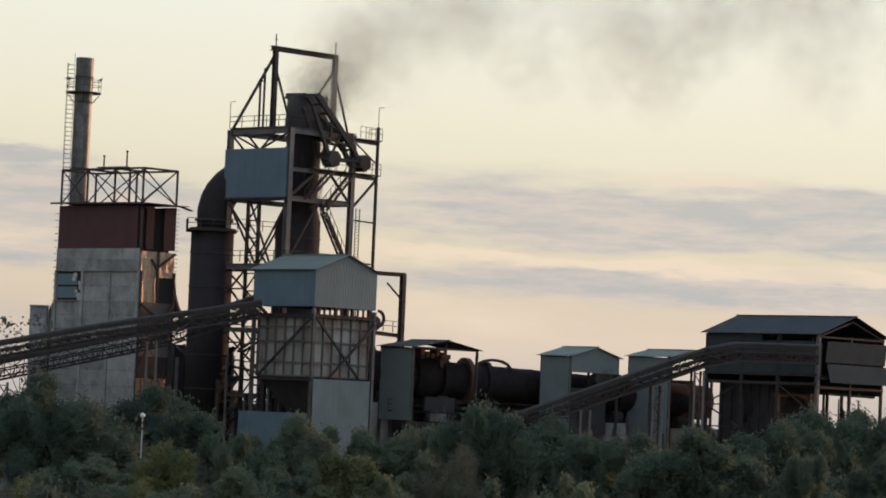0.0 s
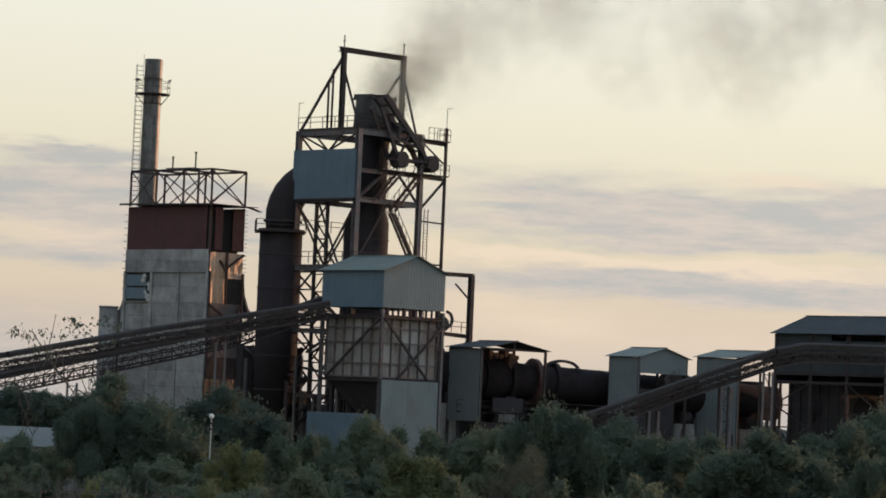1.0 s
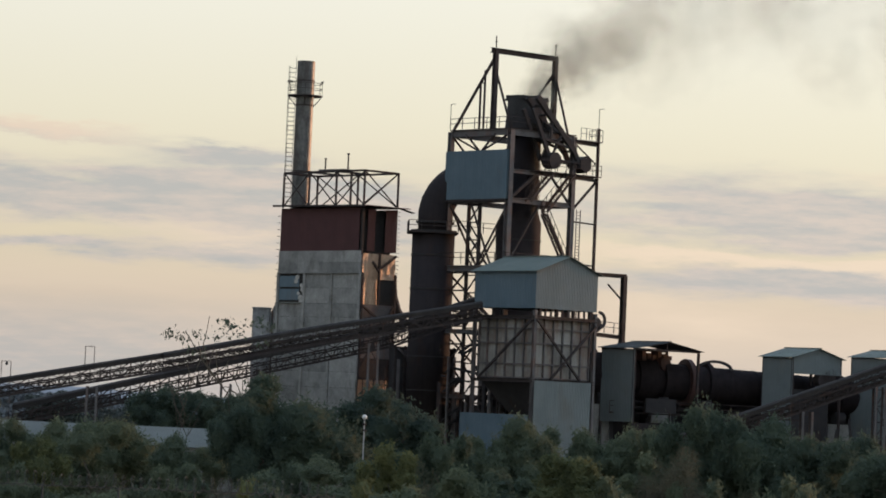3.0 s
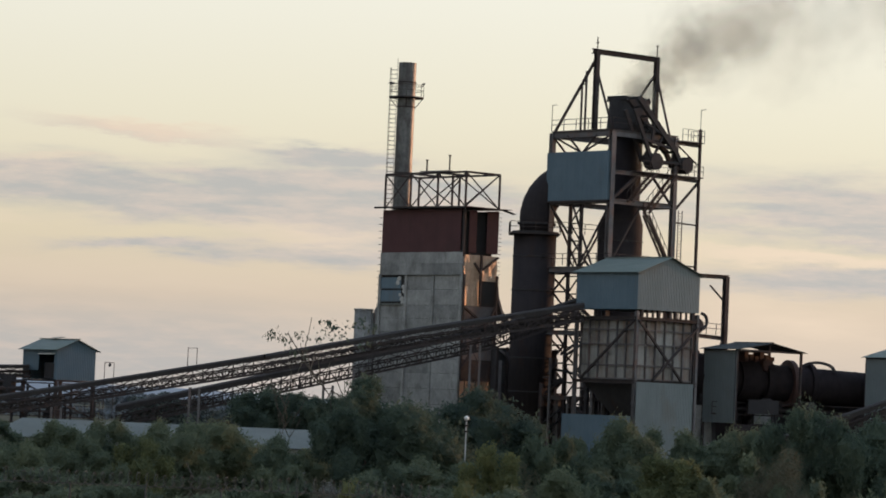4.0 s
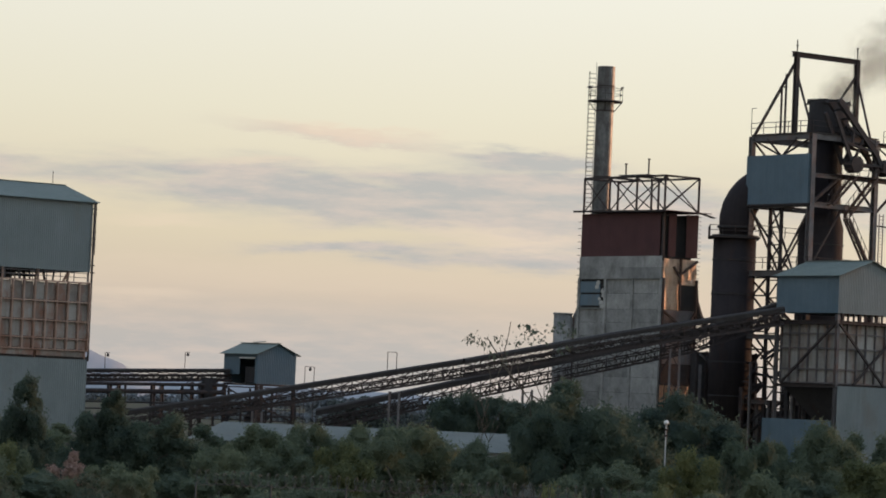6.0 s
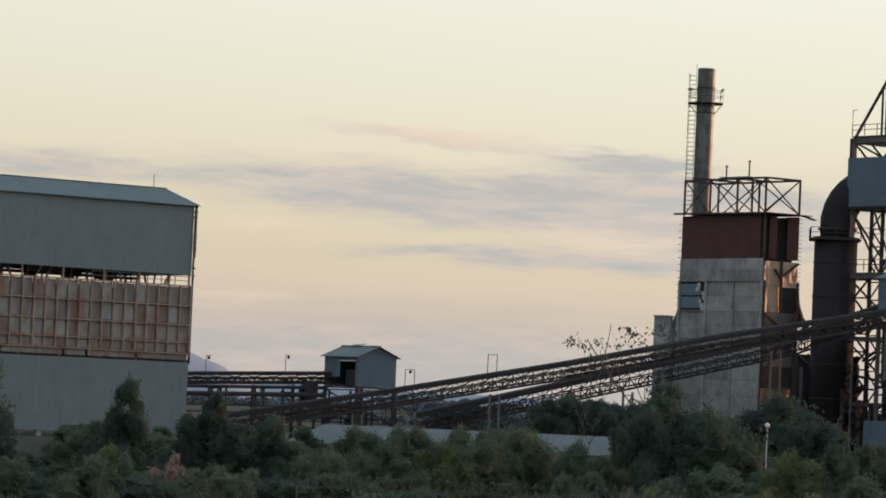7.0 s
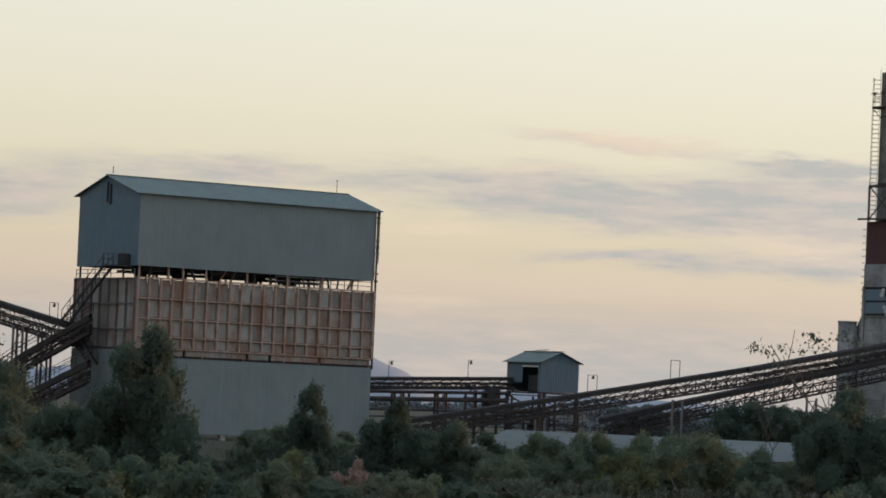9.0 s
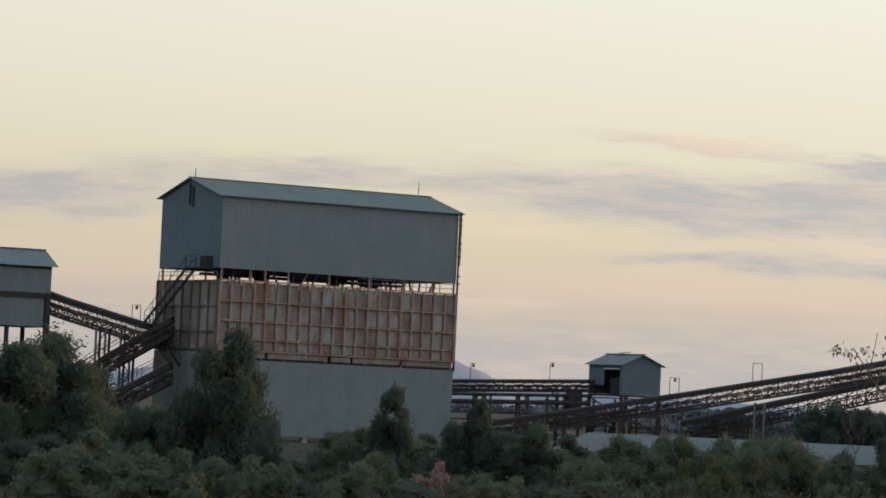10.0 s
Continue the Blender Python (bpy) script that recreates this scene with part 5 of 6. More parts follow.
# ---- kiln and its sheds ----
def kiln():
    a, b = Vector((29.0, 339, 8.85)), Vector((67.0, 352, 7.3))
    o = thing("rotary_kiln", a.x, a.y, 0, "long dark rotary kiln shell on concrete piers", "kiln")
    d = (b - a)
    ax = d.normalized()
    at = lambda s: Vector((0, 0, a.z)) + d * s
    part("shell", tube(bmesh.new(), [(at(s), ax, 1.8) for s in (0, 0.2, 0.4, 0.6, 0.8, 1.0)], 40), M_KILN, o, smooth=True)
    for s in [0.09 + 0.065 * i for i in range(14)]:
        part("shell_strap", tube(bmesh.new(), [(at(s), ax, 1.84), (at(s) + ax * 0.12, ax, 1.84)], 40), M_KILN, o)
    for s in (0.03, 0.12, 0.21, 0.30, 0.39, 0.48):
        c = at(s)
        part("foundation_wall", box(bmesh.new(), (c.x - 1.6, c.y + 2.4, -0.3), (c.x + 1.75, c.y + 2.8, c.z - 0.9 - 0.4 * (s * 100 % 2))), M_SOOT, o)
    for s, r, w in ((0.22, 2.25, 0.7), (0.345, 2.2, 0.5), (0.72, 2.2, 0.6)):
        part("riding_ring", tube(bmesh.new(), [(at(s), ax, r), (at(s) + ax * w, ax, r)], 40), M_KILN, o)
    part("girth_gear", tube(bmesh.new(), [(at(0.29), ax, 2.4), (at(0.29) + ax * 0.5, ax, 2.4)], 48), M_REDGEAR, o, "dull red girth gear")
    bm = bmesh.new()
    for k in range(13):
        th = math.pi * k / 12
        c = at(0.375) + Vector((0, -0.6, 0))
        p = c + Vector((math.cos(th) * 1.75, 0, math.sin(th) * 0.9 + 1.5))
        if k:
            beam(bm, prev, p, 0.5, 0.28)
        prev = p
    part("gear_guard", bm, M_SOOT, o)
    part("seal_hood", tube(bmesh.new(), [(at(0.02), ax, 2.3), (at(0.10), ax, 2.3), (at(0.14), ax, 1.9)], 32), M_KILN, o)
    part("seal_hood", tube(bmesh.new(), [(at(0.15), ax, 2.1), (at(0.20), ax, 2.3)], 32), M_KILN, o)
    for s in (0.06, 0.23, 0.35, 0.55, 0.73, 0.92):
        c = at(s)
        part("pier", box(bmesh.new(), (c.x - 1.1, c.y - 2.0, -0.3), (c.x + 1.1, c.y + 2.0, c.z - 2.9)), M_CONC, o)
        part("support_roller", tube(bmesh.new(), [(c + Vector((-0.5, -1.3, -2.3)), ax, 0.65), (c + Vector((0.5, -1.3, -2.3)), ax, 0.65)], 16), M_SOOT, o)
    part("drive_motor", box(bmesh.new(), (6.5, -4.2, 5.2), (9.5, -2.6, 6.6)), M_SOOT, o)
    part("walkway", box(bmesh.new(), (3.0, -3.0, 5.0), (22.0, -2.2, 5.15)), M_STEEL, o)
    part("walkway_rail", rail(bmesh.new(), [(3.0, -3.0, 5.15), (22.0, -3.0, 5.15)], 1.1, 1.6, 0.06), M_STEEL, o)
    rng = random.Random(21)
    for i in range(22):
        x = rng.uniform(1, 36)
        part("support_strut", one((x, -2.6 + x * 0.2, -0.2), (x + rng.uniform(-0.6, 0.6), -2.6 + x * 0.2, rng.uniform(3.0, 5.6)), rng.uniform(0.15, 0.4)), rng.choice((M_SOOT, M_STEEL)), o)
    part("base_wall", box(bmesh.new(), (0.5, -1.0, -0.3), (9.0, -0.6, 4.2)), M_DUCT, o)


kiln()


def kiln_shed(x, y, W, D, z0, z1, rise, label, gable_drop, roof=None, left_mat=M_GREY):
    o = thing("kiln_shed", x, y, PSI, label, "shed", "kiln sheds")
    wall(o, "left", W, D, z0, z1 - 0.2, left_mat)
    if gable_drop:
        wall(o, "front", W, D, z1 - gable_drop, z1, M_GREY, rise=rise)
    gable_roof(o, W, D, z1, rise, "y", roof or M_ROOF, 0.35)
    for xx in (0.1, W - 0.1):
        for yy in (0.1, D - 0.1):
            part("post", one((xx, yy, -0.3), (xx, yy, z1), 0.22), M_STEEL, o)
    for yy in (0.1, D - 0.1):
        part("tie_beam", one((0, yy, z1 - 0.1), (W, yy, z1 - 0.1), 0.18), M_STEEL, o)
        part("rafter", one((0, yy, z1), (W / 2, yy, z1 + rise - 0.1), 0.14), M_STEEL, o)
        part("rafter", one((W, yy, z1), (W / 2, yy, z1 + rise - 0.1), 0.14), M_STEEL, o)
        part("king_post", one((W / 2, yy, z1 - 0.1), (W / 2, yy, z1 + rise - 0.1), 0.12), M_STEEL, o)
    return o


s1 = kiln_shed(34.1, 334, 9.4, 4.6, 4.2, 11.55, 0.75, "narrow grey sheeted kiln shed under an open dark canopy", 0, M_DARKROOF)
for k in range(6):
    part("gear_box", box(bmesh.new(), (4.4 + k * 0.75, 3.2, 10.4 + 0.15 * (k % 2)), (4.95 + k * 0.75, 4.2, 11.4 - 0.2 * (k % 3))), M_REDGEAR, s1)
part("drive_gear", tube(bmesh.new(), [((7.0, 2.4, 10.2), (0, 1, 0), 0.7), ((7.0, 3.0, 10.2), (0, 1, 0), 0.7)], 16), M_REDGEAR, s1, "dull red drive gear")
part("base_plate", box(bmesh.new(), (-0.5, -0.4, -0.3), (6.0, 0.0, 4.1)), M_DUCT, s1)
s2 = kiln_shed(50.45, 338, 7.45, 4.1, 1.5, 11.45, 0.93, "grey sheeted kiln shed with a pale gable", 1.7)
for k in range(3):
    part("blower", tube(bmesh.new(), [((4.6 + k * 0.7, 0.0, 9.2 + 0.3 * k), (0, 1, 0), 0.65), ((4.6 + k * 0.7, 0.8, 9.2 + 0.3 * k), (0, 1, 0), 0.65)], 12), M_STEEL, s2)
part("fan_housing", box(bmesh.new(), (0.4, 0.8, 3.0), (6.5, 3.8, 8.2)), M_SOOT, s2)
s3 = kiln_shed(61.7, 344, 7.0, 5.7, 2.0, 11.9, 0.75, "grey sheeted kiln shed behind the rising conveyor", 0)
part("cat_ladder", rail(bmesh.new(), [(-0.3, 2.2, 3.0), (-0.3, 1.8, 3.0)], 6.0, 0.5, 0.06), M_STEEL, s3)


def right_shed():
    W, D = 10.8, 14.3
    o = thing("discharge_shed", 74.0, 330, PSI, "open dark sooty shed with a pitched roof and hanging sheets", "shed")
    gable_roof(o, W, D, 14.6, 1.85, "y", M_DARKROOF, 0.5)
    wall(o, "left", W, D, 10.3, 13.75, M_DARKROOF, name="side_sheet"), wall(o, "left", W, D, 13.78, 14.4, M_DARKROOF, 0, 7.2, name="side_sheet")
    wall(o, "back", W, D, 9.6, 14.4, M_DARKROOF, rise=1.6, name="side_sheet"), wall(o, "right", W, D, 8.6, 14.5, M_DARKROOF, name="side_sheet")
    part("hanging_sheet", ribbed((0.7, -0.35, 11.7), (1, 0, 0), (0, -0.12, 1), W - 0.9, 2.1), M_DARKROOF, o)
    part("hanging_sheet", ribbed((0.9, -0.9, 9.7), (1, 0, 0), (0, 0.25, 1), W - 1.0, 1.9), M_DARKROOF, o)
    for x in (0.1, W / 2, W - 0.1):
        for y in (0.1, 5.0, 9.6, D - 0.1):
            part("column", one((x, y, -0.3), (x, y, 14.4), 0.35 if x < 1 else 0.26), M_BEAM if x < 1 and y < 1 else M_STEEL, o)
    for z in (9.5, 10.4):
        part("floor_beam", one((0, 0.05, z), (0, D, z), 0.25, 0.3), M_STEEL, o), part("floor_beam", one((0, 0.0, z - 0.3), (W, 0.0, z - 0.3), 0.25, 0.25), M_STEEL, o)
    part("floor", box(bmesh.new(), (0.1, 0.2, 10.3), (W - 0.1, D - 0.2, 10.45)), M_SOOT, o)
    for a, b in (((0, 0, 14.2), (W / 2, 0, 15.9)), ((W, 0, 14.2), (W / 2, 0, 15.9)), ((0, 0, 14.2), (W, 0, 14.2))):
        part("truss_bar", one(a, b, 0.18), M_STEEL, o)
    rng = random.Random(31)
    for i in range(9):
        x, y = rng.uniform(1, W - 1), rng.uniform(1, D - 1)
        part("machine_post", one((x, y, 10.4), (x, y, rng.uniform(11.2, 13.8)), rng.uniform(0.2, 0.6)), M_SOOT, o)
    part("lower_casing", box(bmesh.new(), (1.5, 6.8, -0.3), (9.0, 13.6, 9.5)), M_SOOT, o)
    for k in range(6):
        part("casing_rib", one((1.4, 7.2 + k * 1.2, 0), (1.4, 7.2 + k * 1.2, 9.4), 0.18), M_STEEL, o)
    bm = bmesh.new()
    tube(bm, [((2.0, 11.5, 6.9), (1, -1, 0.0), 1.9), ((4.5, 8.5, 6.9), (1, -1, 0), 2.0), ((6.5, 6.5, 6.6), (1, -1, 0), 1.6), ((7.2, 5.8, 6.4), (1, -1, 0), 0.6)], 24)
    part("kiln_hood", bm, M_DUCT, o, "dark rusty kiln discharge hood", smooth=True)
    for i in range(8):
        x, y = rng.uniform(4, W), rng.uniform(0.5, 6)
        part("pipework", one((x, y, 2), (x, y, rng.uniform(6.5, 9)), rng.uniform(0.12, 0.35), seg=8), M_SOOT, o)
    part("pipework", one((3.0, 1.0, 8.6), (W, 1.0, 8.5), 0.25, seg=8), M_SOOT, o)
    lacing(o, "column_brace", (0, 0.3, 0.5), (0, 0.3, 9.4), (0, 4.6, 0), 3, 0.12, M_STEEL), lacing(o, "column_brace", (0, 9.8, 0.5), (0, 9.8, 9.4), (0, 4.4, 0), 4, 0.12, M_STEEL)


right_shed()


def dust_chamber():
    o = thing("dust_chamber", 10.6, 342.5, 8.0, "dark plated dust chamber with ribs and ducts behind the conveyor", "dust chamber")
    part("body", box(bmesh.new(), (0, 0, -0.3), (6.2, 3.0, 10.8)), M_SOOT, o)
    for k in range(7):
        part("rib", one((0.1 + k, -0.12, 0), (0.1 + k, -0.12, 10.9), 0.2, 0.24), M_STEEL, o)
    for z in (2.6, 5.4, 7.0, 8.9, 10.7):
        part("band", one((-0.1, -0.2, z), (6.3, -0.2, z), 0.18, 0.2), M_STEEL, o)
    for a, b in (((0, -0.3, 2.6), (3.5, -0.3, 8.9)), ((6.2, -0.3, 2.6), (3.5, -0.3, 8.9)), ((0.3, -0.4, 10.6), (4.5, -0.4, 7.2)), ((2.0, -0.5, 0), (6.5, -0.5, 5.4))):
        part("brace", one(a, b, 0.22), M_BEAM, o)
    part("down_duct", tube(bmesh.new(), [((1.2, -0.9, 10.5), (0.5, 0, -1), 0.5), ((3.0, -0.9, 6.0), (0.5, 0, -1), 0.5), ((3.3, -0.9, 0), (0, 0, -1), 0.5)], 14), M_DUCT, o, smooth=True)
    for x in (0.2, 2.4, 5.2, 6.9):
        part("post", ibeam((x, -1.6, -0.3), (x, -1.6, 9.5), 0.28, 0.28), M_BEAM, o)


dust_chamber()


def kiln_plinth():
    o = thing("kiln_plinth", 33.0, 342.5, 18.9, "long dark sooty plinth wall and burner casing under the kiln", "plinth")
    part("wall", box(bmesh.new(), (0.0, 0.6, -0.3), (33.0, 1.2, 6.2)), M_SOOT, o)
    for k in range(12):
        part("buttress", box(bmesh.new(), (0.5 + k * 2.8, 0.1, -0.3), (1.0 + k * 2.8, 0.6, 5.0)), M_DUCT, o)
    part("casing", box(bmesh.new(), (24.0, -0.2, 2.0), (35.0, 3.5, 9.6)), M_SOOT, o)
    for k in range(9):
        part("casing_rib", one((24.2 + k * 1.3, -0.3, 2.0), (24.2 + k * 1.3, -0.3, 9.6), 0.16), M_STEEL, o)
    part("pipe", one((1.0, -0.6, 5.6), (20.0, -0.6, 5.5), 0.35, seg=10), M_SOOT, o)


kiln_plinth()


# ---- low yard building, lamp post, fence ----
def low_shed():
    o = thing("low_shed", -28.5, 258, -7.0, "long low shed with a pale cement sheet roof behind the bushes", "shed")
    L_, D = 26.5, 9.0
    for i in range(2):
        y0, y1, z0, z1 = (0.0, D / 2, 0.95, 2.35) if i == 0 else (D, D / 2, 0.95, 2.35)
        k = (z1 - z0) / abs(y1 - y0)
        bm = ribbed((-0.3, y0, z0), (1, 0, 0), (0, 1, k), L_, math.hypot(D / 2, z1 - z0), 0.18, 0.03) if i == 0 else ribbed((L_ - 0.3, y0, z0), (-1, 0, 0), (0, -1, k), L_, math.hypot(D / 2, z1 - z0), 0.18, 0.03)
        part("roof_slope", bm, M_PALEROOF, o)
    bm = bmesh.new()
    a = [bm.verts.new(p) for p in ((-0.3, 0, 0.95), (-0.3, D, 0.95), (-0.3, D / 2, 2.35), (-3.2, D / 2, 0.95))]
    bm.faces.new((a[0], a[2], a[3])), bm.faces.new((a[1], a[3], a[2])), bm.faces.new((a[0], a[1], a[2])), bm.faces.new((a[0], a[3], a[1]))
    part("hip_slope", bm, M_PALEROOF, o)
    for nm, lo, hi in (("front_wall", (0, 0.3, -3.0), (L_ - 1, 0.5, 1.0)), ("back_wall", (0, D - 0.5, -3.0), (L_ - 1, D - 0.3, 1.0)), ("end_wall", (0, 0.5, -3.0), (0.2, D - 0.5, 1.0)), ("end_wall", (L_ - 1.2, 0.5, -3.0), (L_ - 1, D - 0.5, 1.0))):
        part(nm, box(bmesh.new(), lo, hi), M_CONC, o)


low_shed()


def spoil_heap():
    bm = bmesh.new()
    n, mrows = 26, 7
    rows_ = []
    for j in range(mrows):
        v = 2 * j / (mrows - 1) - 1
        rows_.append([bm.verts.new((-12.0 + 14.0 * (i / n), 338 + 5 * v, -0.3 + 5.2 * max(0.0, (1 - abs(2 * i / n - 1) ** 1.6)) * (1 - v * v) + 0.5 * noise.noise((i * 0.6, j, 2)))) for i in range(n + 1)])
    for a, b in zip(rows_, rows_[1:]):
        for i in range(n):
            bm.faces.new((a[i], a[i + 1], b[i + 1], b[i]))
    tagged(link_mesh("spoil_heap", bm, M_GROUND, smooth=True), "low dark heap of spoil beside the conveyors", "spoil heap")


spoil_heap()


def lamp_post():
    o = thing("lamp_post", 5.3, 230, 0, "slim white post with a round globe lamp among the bushes", "lamp post")
    part("post", one((0, 0, -2.9), (0, 0, 3.7), 0.10, seg=10), M_POST, o)
    for z in (2.9, 3.3):
        part("collar", one((0, 0, z), (0, 0, z + 0.12), 0.26, seg=10), M_STEEL, o)
    bm = bmesh.new()
    bmesh.ops.create_uvsphere(bm, u_segments=16, v_segments=10, radius=0.17, matrix=pose(0, 0, 3.85))
    part("globe", bm, M_WHITE, o, smooth=True)


lamp_post()


def razor_fence():
    o = thing("razor_wire_fence", -15.5, 135, 0, "security fence topped with coils of razor wire", "fence")
    L_ = 17.5
    for k in range(6):
        part("post", one((k * 3.0, 0, -3.0), (k * 3.0, 0, 0.95), 0.08, seg=6), M_WIRE, o)
    for z in (-2.2, -1.6, -1.0, -0.4, 0.2, 0.9):
        part("strand", one((0, 0, z), (L_, 0, z), 0.025), M_WIRE, o)
    bm = bmesh.new()
    turns, seg = 50, 12
    prev = None
    rng = random.Random(2)
    ph = 0.0
    for i in range(turns * seg):
        if i % seg == 0:
            ph = rng.uniform(-0.05, 0.05)
        a = math.tau * i / seg
        p = Vector((L_ * i / (turns * seg) + 0.12 * math.cos(a), 0.3 * math.cos(a), 1.12 + ph * 0.4 + (0.27 + ph) * math.sin(a)))
        if prev is not None:
            beam(bm, prev, p, 0.018, 0.022)
        prev = p
    part("razor_coil", bm, M_WIRE, o)


razor_fence()
# ---- vegetation ----
def lobes_of(kind, rng):
    """Rounded masses (centre, radius) that make up a crown of unit width and height."""
    out = []
    if kind == "conifer":
        lean = rng.uniform(-0.08, 0.08), rng.uniform(-0.08, 0.08)
        for h, r, off, n in ((0.12, 0.14, 0.31, 11), (0.27, 0.13, 0.29, 10), (0.41, 0.115, 0.24, 8), (0.54, 0.10, 0.19, 7), (0.66, 0.09, 0.14, 6), (0.78, 0.075, 0.09, 5), (0.90, 0.06, 0.04, 4)):
            for k in range(n):
                if h < 0.6 and rng.uniform() < 0.18:
                    continue
                a = math.tau * k / n + rng.uniform(0, 1.5)
                d = off * rng.uniform(0.2, 1.6)
                out.append((np.array((math.cos(a) * d + lean[0] * h, math.sin(a) * d + lean[1] * h, h + rng.uniform(-0.09, 0.09))), r * rng.uniform(0.55, 1.45)))
    elif kind == "tree":
        for k in range(20):
            a, q = rng.uniform(0, math.tau), math.sqrt(rng.uniform(0, 1)) * 0.36
            h = 0.30 + 0.52 * rng.uniform(0, 1) * (1 - (q / 0.48) ** 2) ** 0.5
            out.append((np.array((math.cos(a) * q, math.sin(a) * q, h)), rng.uniform(0.09, 0.17)))
    else:
        for k in range(18):
            a, q = rng.uniform(0, math.tau), math.sqrt(rng.uniform(0, 1)) * 0.38
            h = 0.10 + 0.68 * rng.uniform(0.1, 1) * (1 - (q / 0.46) ** 2) ** 0.5
            out.append((np.array((math.cos(a) * q, math.sin(a) * q, h)), rng.uniform(0.08, 0.16)))
    return out


def crown_mesh(kind, seed, low=False):
    """A crown: ragged inner masses and a dense fringe of small leaves, with gaps between the lobes."""
    rng = np.random.default_rng(seed)
    verts, faces = [], []
    ls = {"dry": 0.030, "sparse": 0.024, "pink": 0.03, "yellow": 0.017}.get(kind, 0.022 if low else 0.0135)
    wide = {"dry": 0.06, "sparse": 0.4}.get(kind, 0.45)

    def leaf(p, t):
        b = np.cross(t, rng.normal(size=3))
        b /= np.linalg.norm(b) + 1e-9
        l = ls * rng.uniform(0.6, 1.6)
        w = l * wide
        i = len(verts)
        verts.extend((tuple(p - t * l - b * w * 0.7), tuple(p - t * l * 0.6 + b * w), tuple(p + t * l)))
        faces.append((i, i + 1, i + 2))

    def way():
        d = rng.normal(size=3)
        return d / np.linalg.norm(d)

    if kind == "sparse":
        for c in range(11):
            a = c * 2.4
            cen = np.array((0.42 * math.cos(a) * rng.uniform(0.4, 1), 0.3 * math.sin(a), 0.84 + 0.15 * rng.uniform(0, 1)))
            for _ in range(15):
                t = way() * (1, 1, 0.35)
                leaf(cen + rng.normal(size=3) * (0.07, 0.07, 0.012), t)
    else:
        for cen, r in lobes_of(kind, rng)[:13 if low else 40]:
            if kind not in ("dry", "pink"):
                bm = bmesh.new()
                bmesh.ops.create_icosphere(bm, subdivisions=2, radius=r * (0.55 if kind == "conifer" else 0.78))
                off = len(verts)
                for v in bm.verts:
                    k = 1 + 0.55 * noise.noise(v.co * (2.6 / r) + Vector(tuple(cen * 9)))
                    verts.append(tuple(cen + np.array(v.co) * k))
                bm.verts.index_update()
                faces.extend(tuple(off + v.index for v in f.verts) for f in bm.faces)
                bm.free()
            n = int((2700 if low else 9500) * r * (0.6 if kind in ("dry", "pink") else 1.0))
            for _ in range(n):
                d = way()
                k = 1 + 0.55 * noise.noise(Vector(tuple(d * r * 0.82)) * (2.6 / r) + Vector(tuple(cen * 9)))
                q = rng.uniform(0.92, 1.22) if rng.uniform() < 0.84 else rng.uniform(1.1, 1.6)
                t = way() + d * 0.3
                leaf(cen + d * r * 0.82 * k * q, t / np.linalg.norm(t))
        v = np.array(verts)
        top = np.percentile(v[:, 2], 99.7)
        v[:, 2] /= top
        verts = [tuple(p) for p in v]
    me = bpy.data.meshes.new("crown")
    me.from_pydata(verts, [], faces)
    me.materials.append(LEAF[kind])
    return me


def trunk_mesh(kind, seed):
    rng = random.Random(seed)
    bm = bmesh.new()
    def limb(p, d, ln, r, depth):
        n = 3
        rings = []
        q = Vector(p)
        for i in range(n + 1):
            rings.append((q.copy(), d.normalized(), max(0.004, r * (1 - 0.55 * i / n))))
            d = d + Vector((rng.uniform(-1, 1), rng.uniform(-1, 1), rng.uniform(-0.3, 0.6))) * 0.18
            q = q + d.normalized() * (ln / n)
        tube(bm, rings, 7)
        if depth:
            for k in range(3 if kind != "sparse" else 4):
                a = rng.uniform(0, math.tau)
                c = rings[rng.choice((1, 2, 3))][0]
                limb(c, Vector((math.cos(a), math.sin(a), rng.uniform(0.3, 1.1))), ln * rng.uniform(0.5, 0.75), r * 0.5, depth - 1)
    if kind == "conifer":
        limb((0, 0, -0.05), Vector((0, 0, 1)), 0.9, 0.02, 0)
    elif kind == "sparse":
        limb((0, 0, -0.03), Vector((0.05, 0, 1)), 0.62, 0.007, 2)
    elif kind == "tree":
        limb((0, 0, -0.05), Vector((0, 0, 1)), 0.45, 0.032, 2)
    else:
        for k in range(4):
            limb((rng.uniform(-0.1, 0.1), rng.uniform(-0.1, 0.1), -0.05), Vector((rng.uniform(-1, 1), rng.uniform(-1, 1), 1.4)), 0.45, 0.016, 1)
    me = bpy.data.meshes.new("trunk")
    bm.to_mesh(me)
    bm.free()
    me.materials.append(M_BARK)
    return me


LABELS = {"tree": ("dark green leafy tree with a dense uneven crown", "tree", "trees"), "bush": ("grey-green leafy shrub on the dry plain", "shrub", "shrubs"),
          "yellow": ("shrub with yellowing leaves", "shrub", "yellowing shrubs"), "dry": ("bare dry grey-brown thorn shrub", "shrub", "dry shrubs"),
          "conifer": ("young dark conical tree in front of the bunker house", "tree", "conical trees"), "sparse": ("thin sapling with a few tufts of leaves", "tree", "saplings"),
          "pink": ("low shrub covered in pale pink dry blossom", "shrub", "")}
KITS = {}


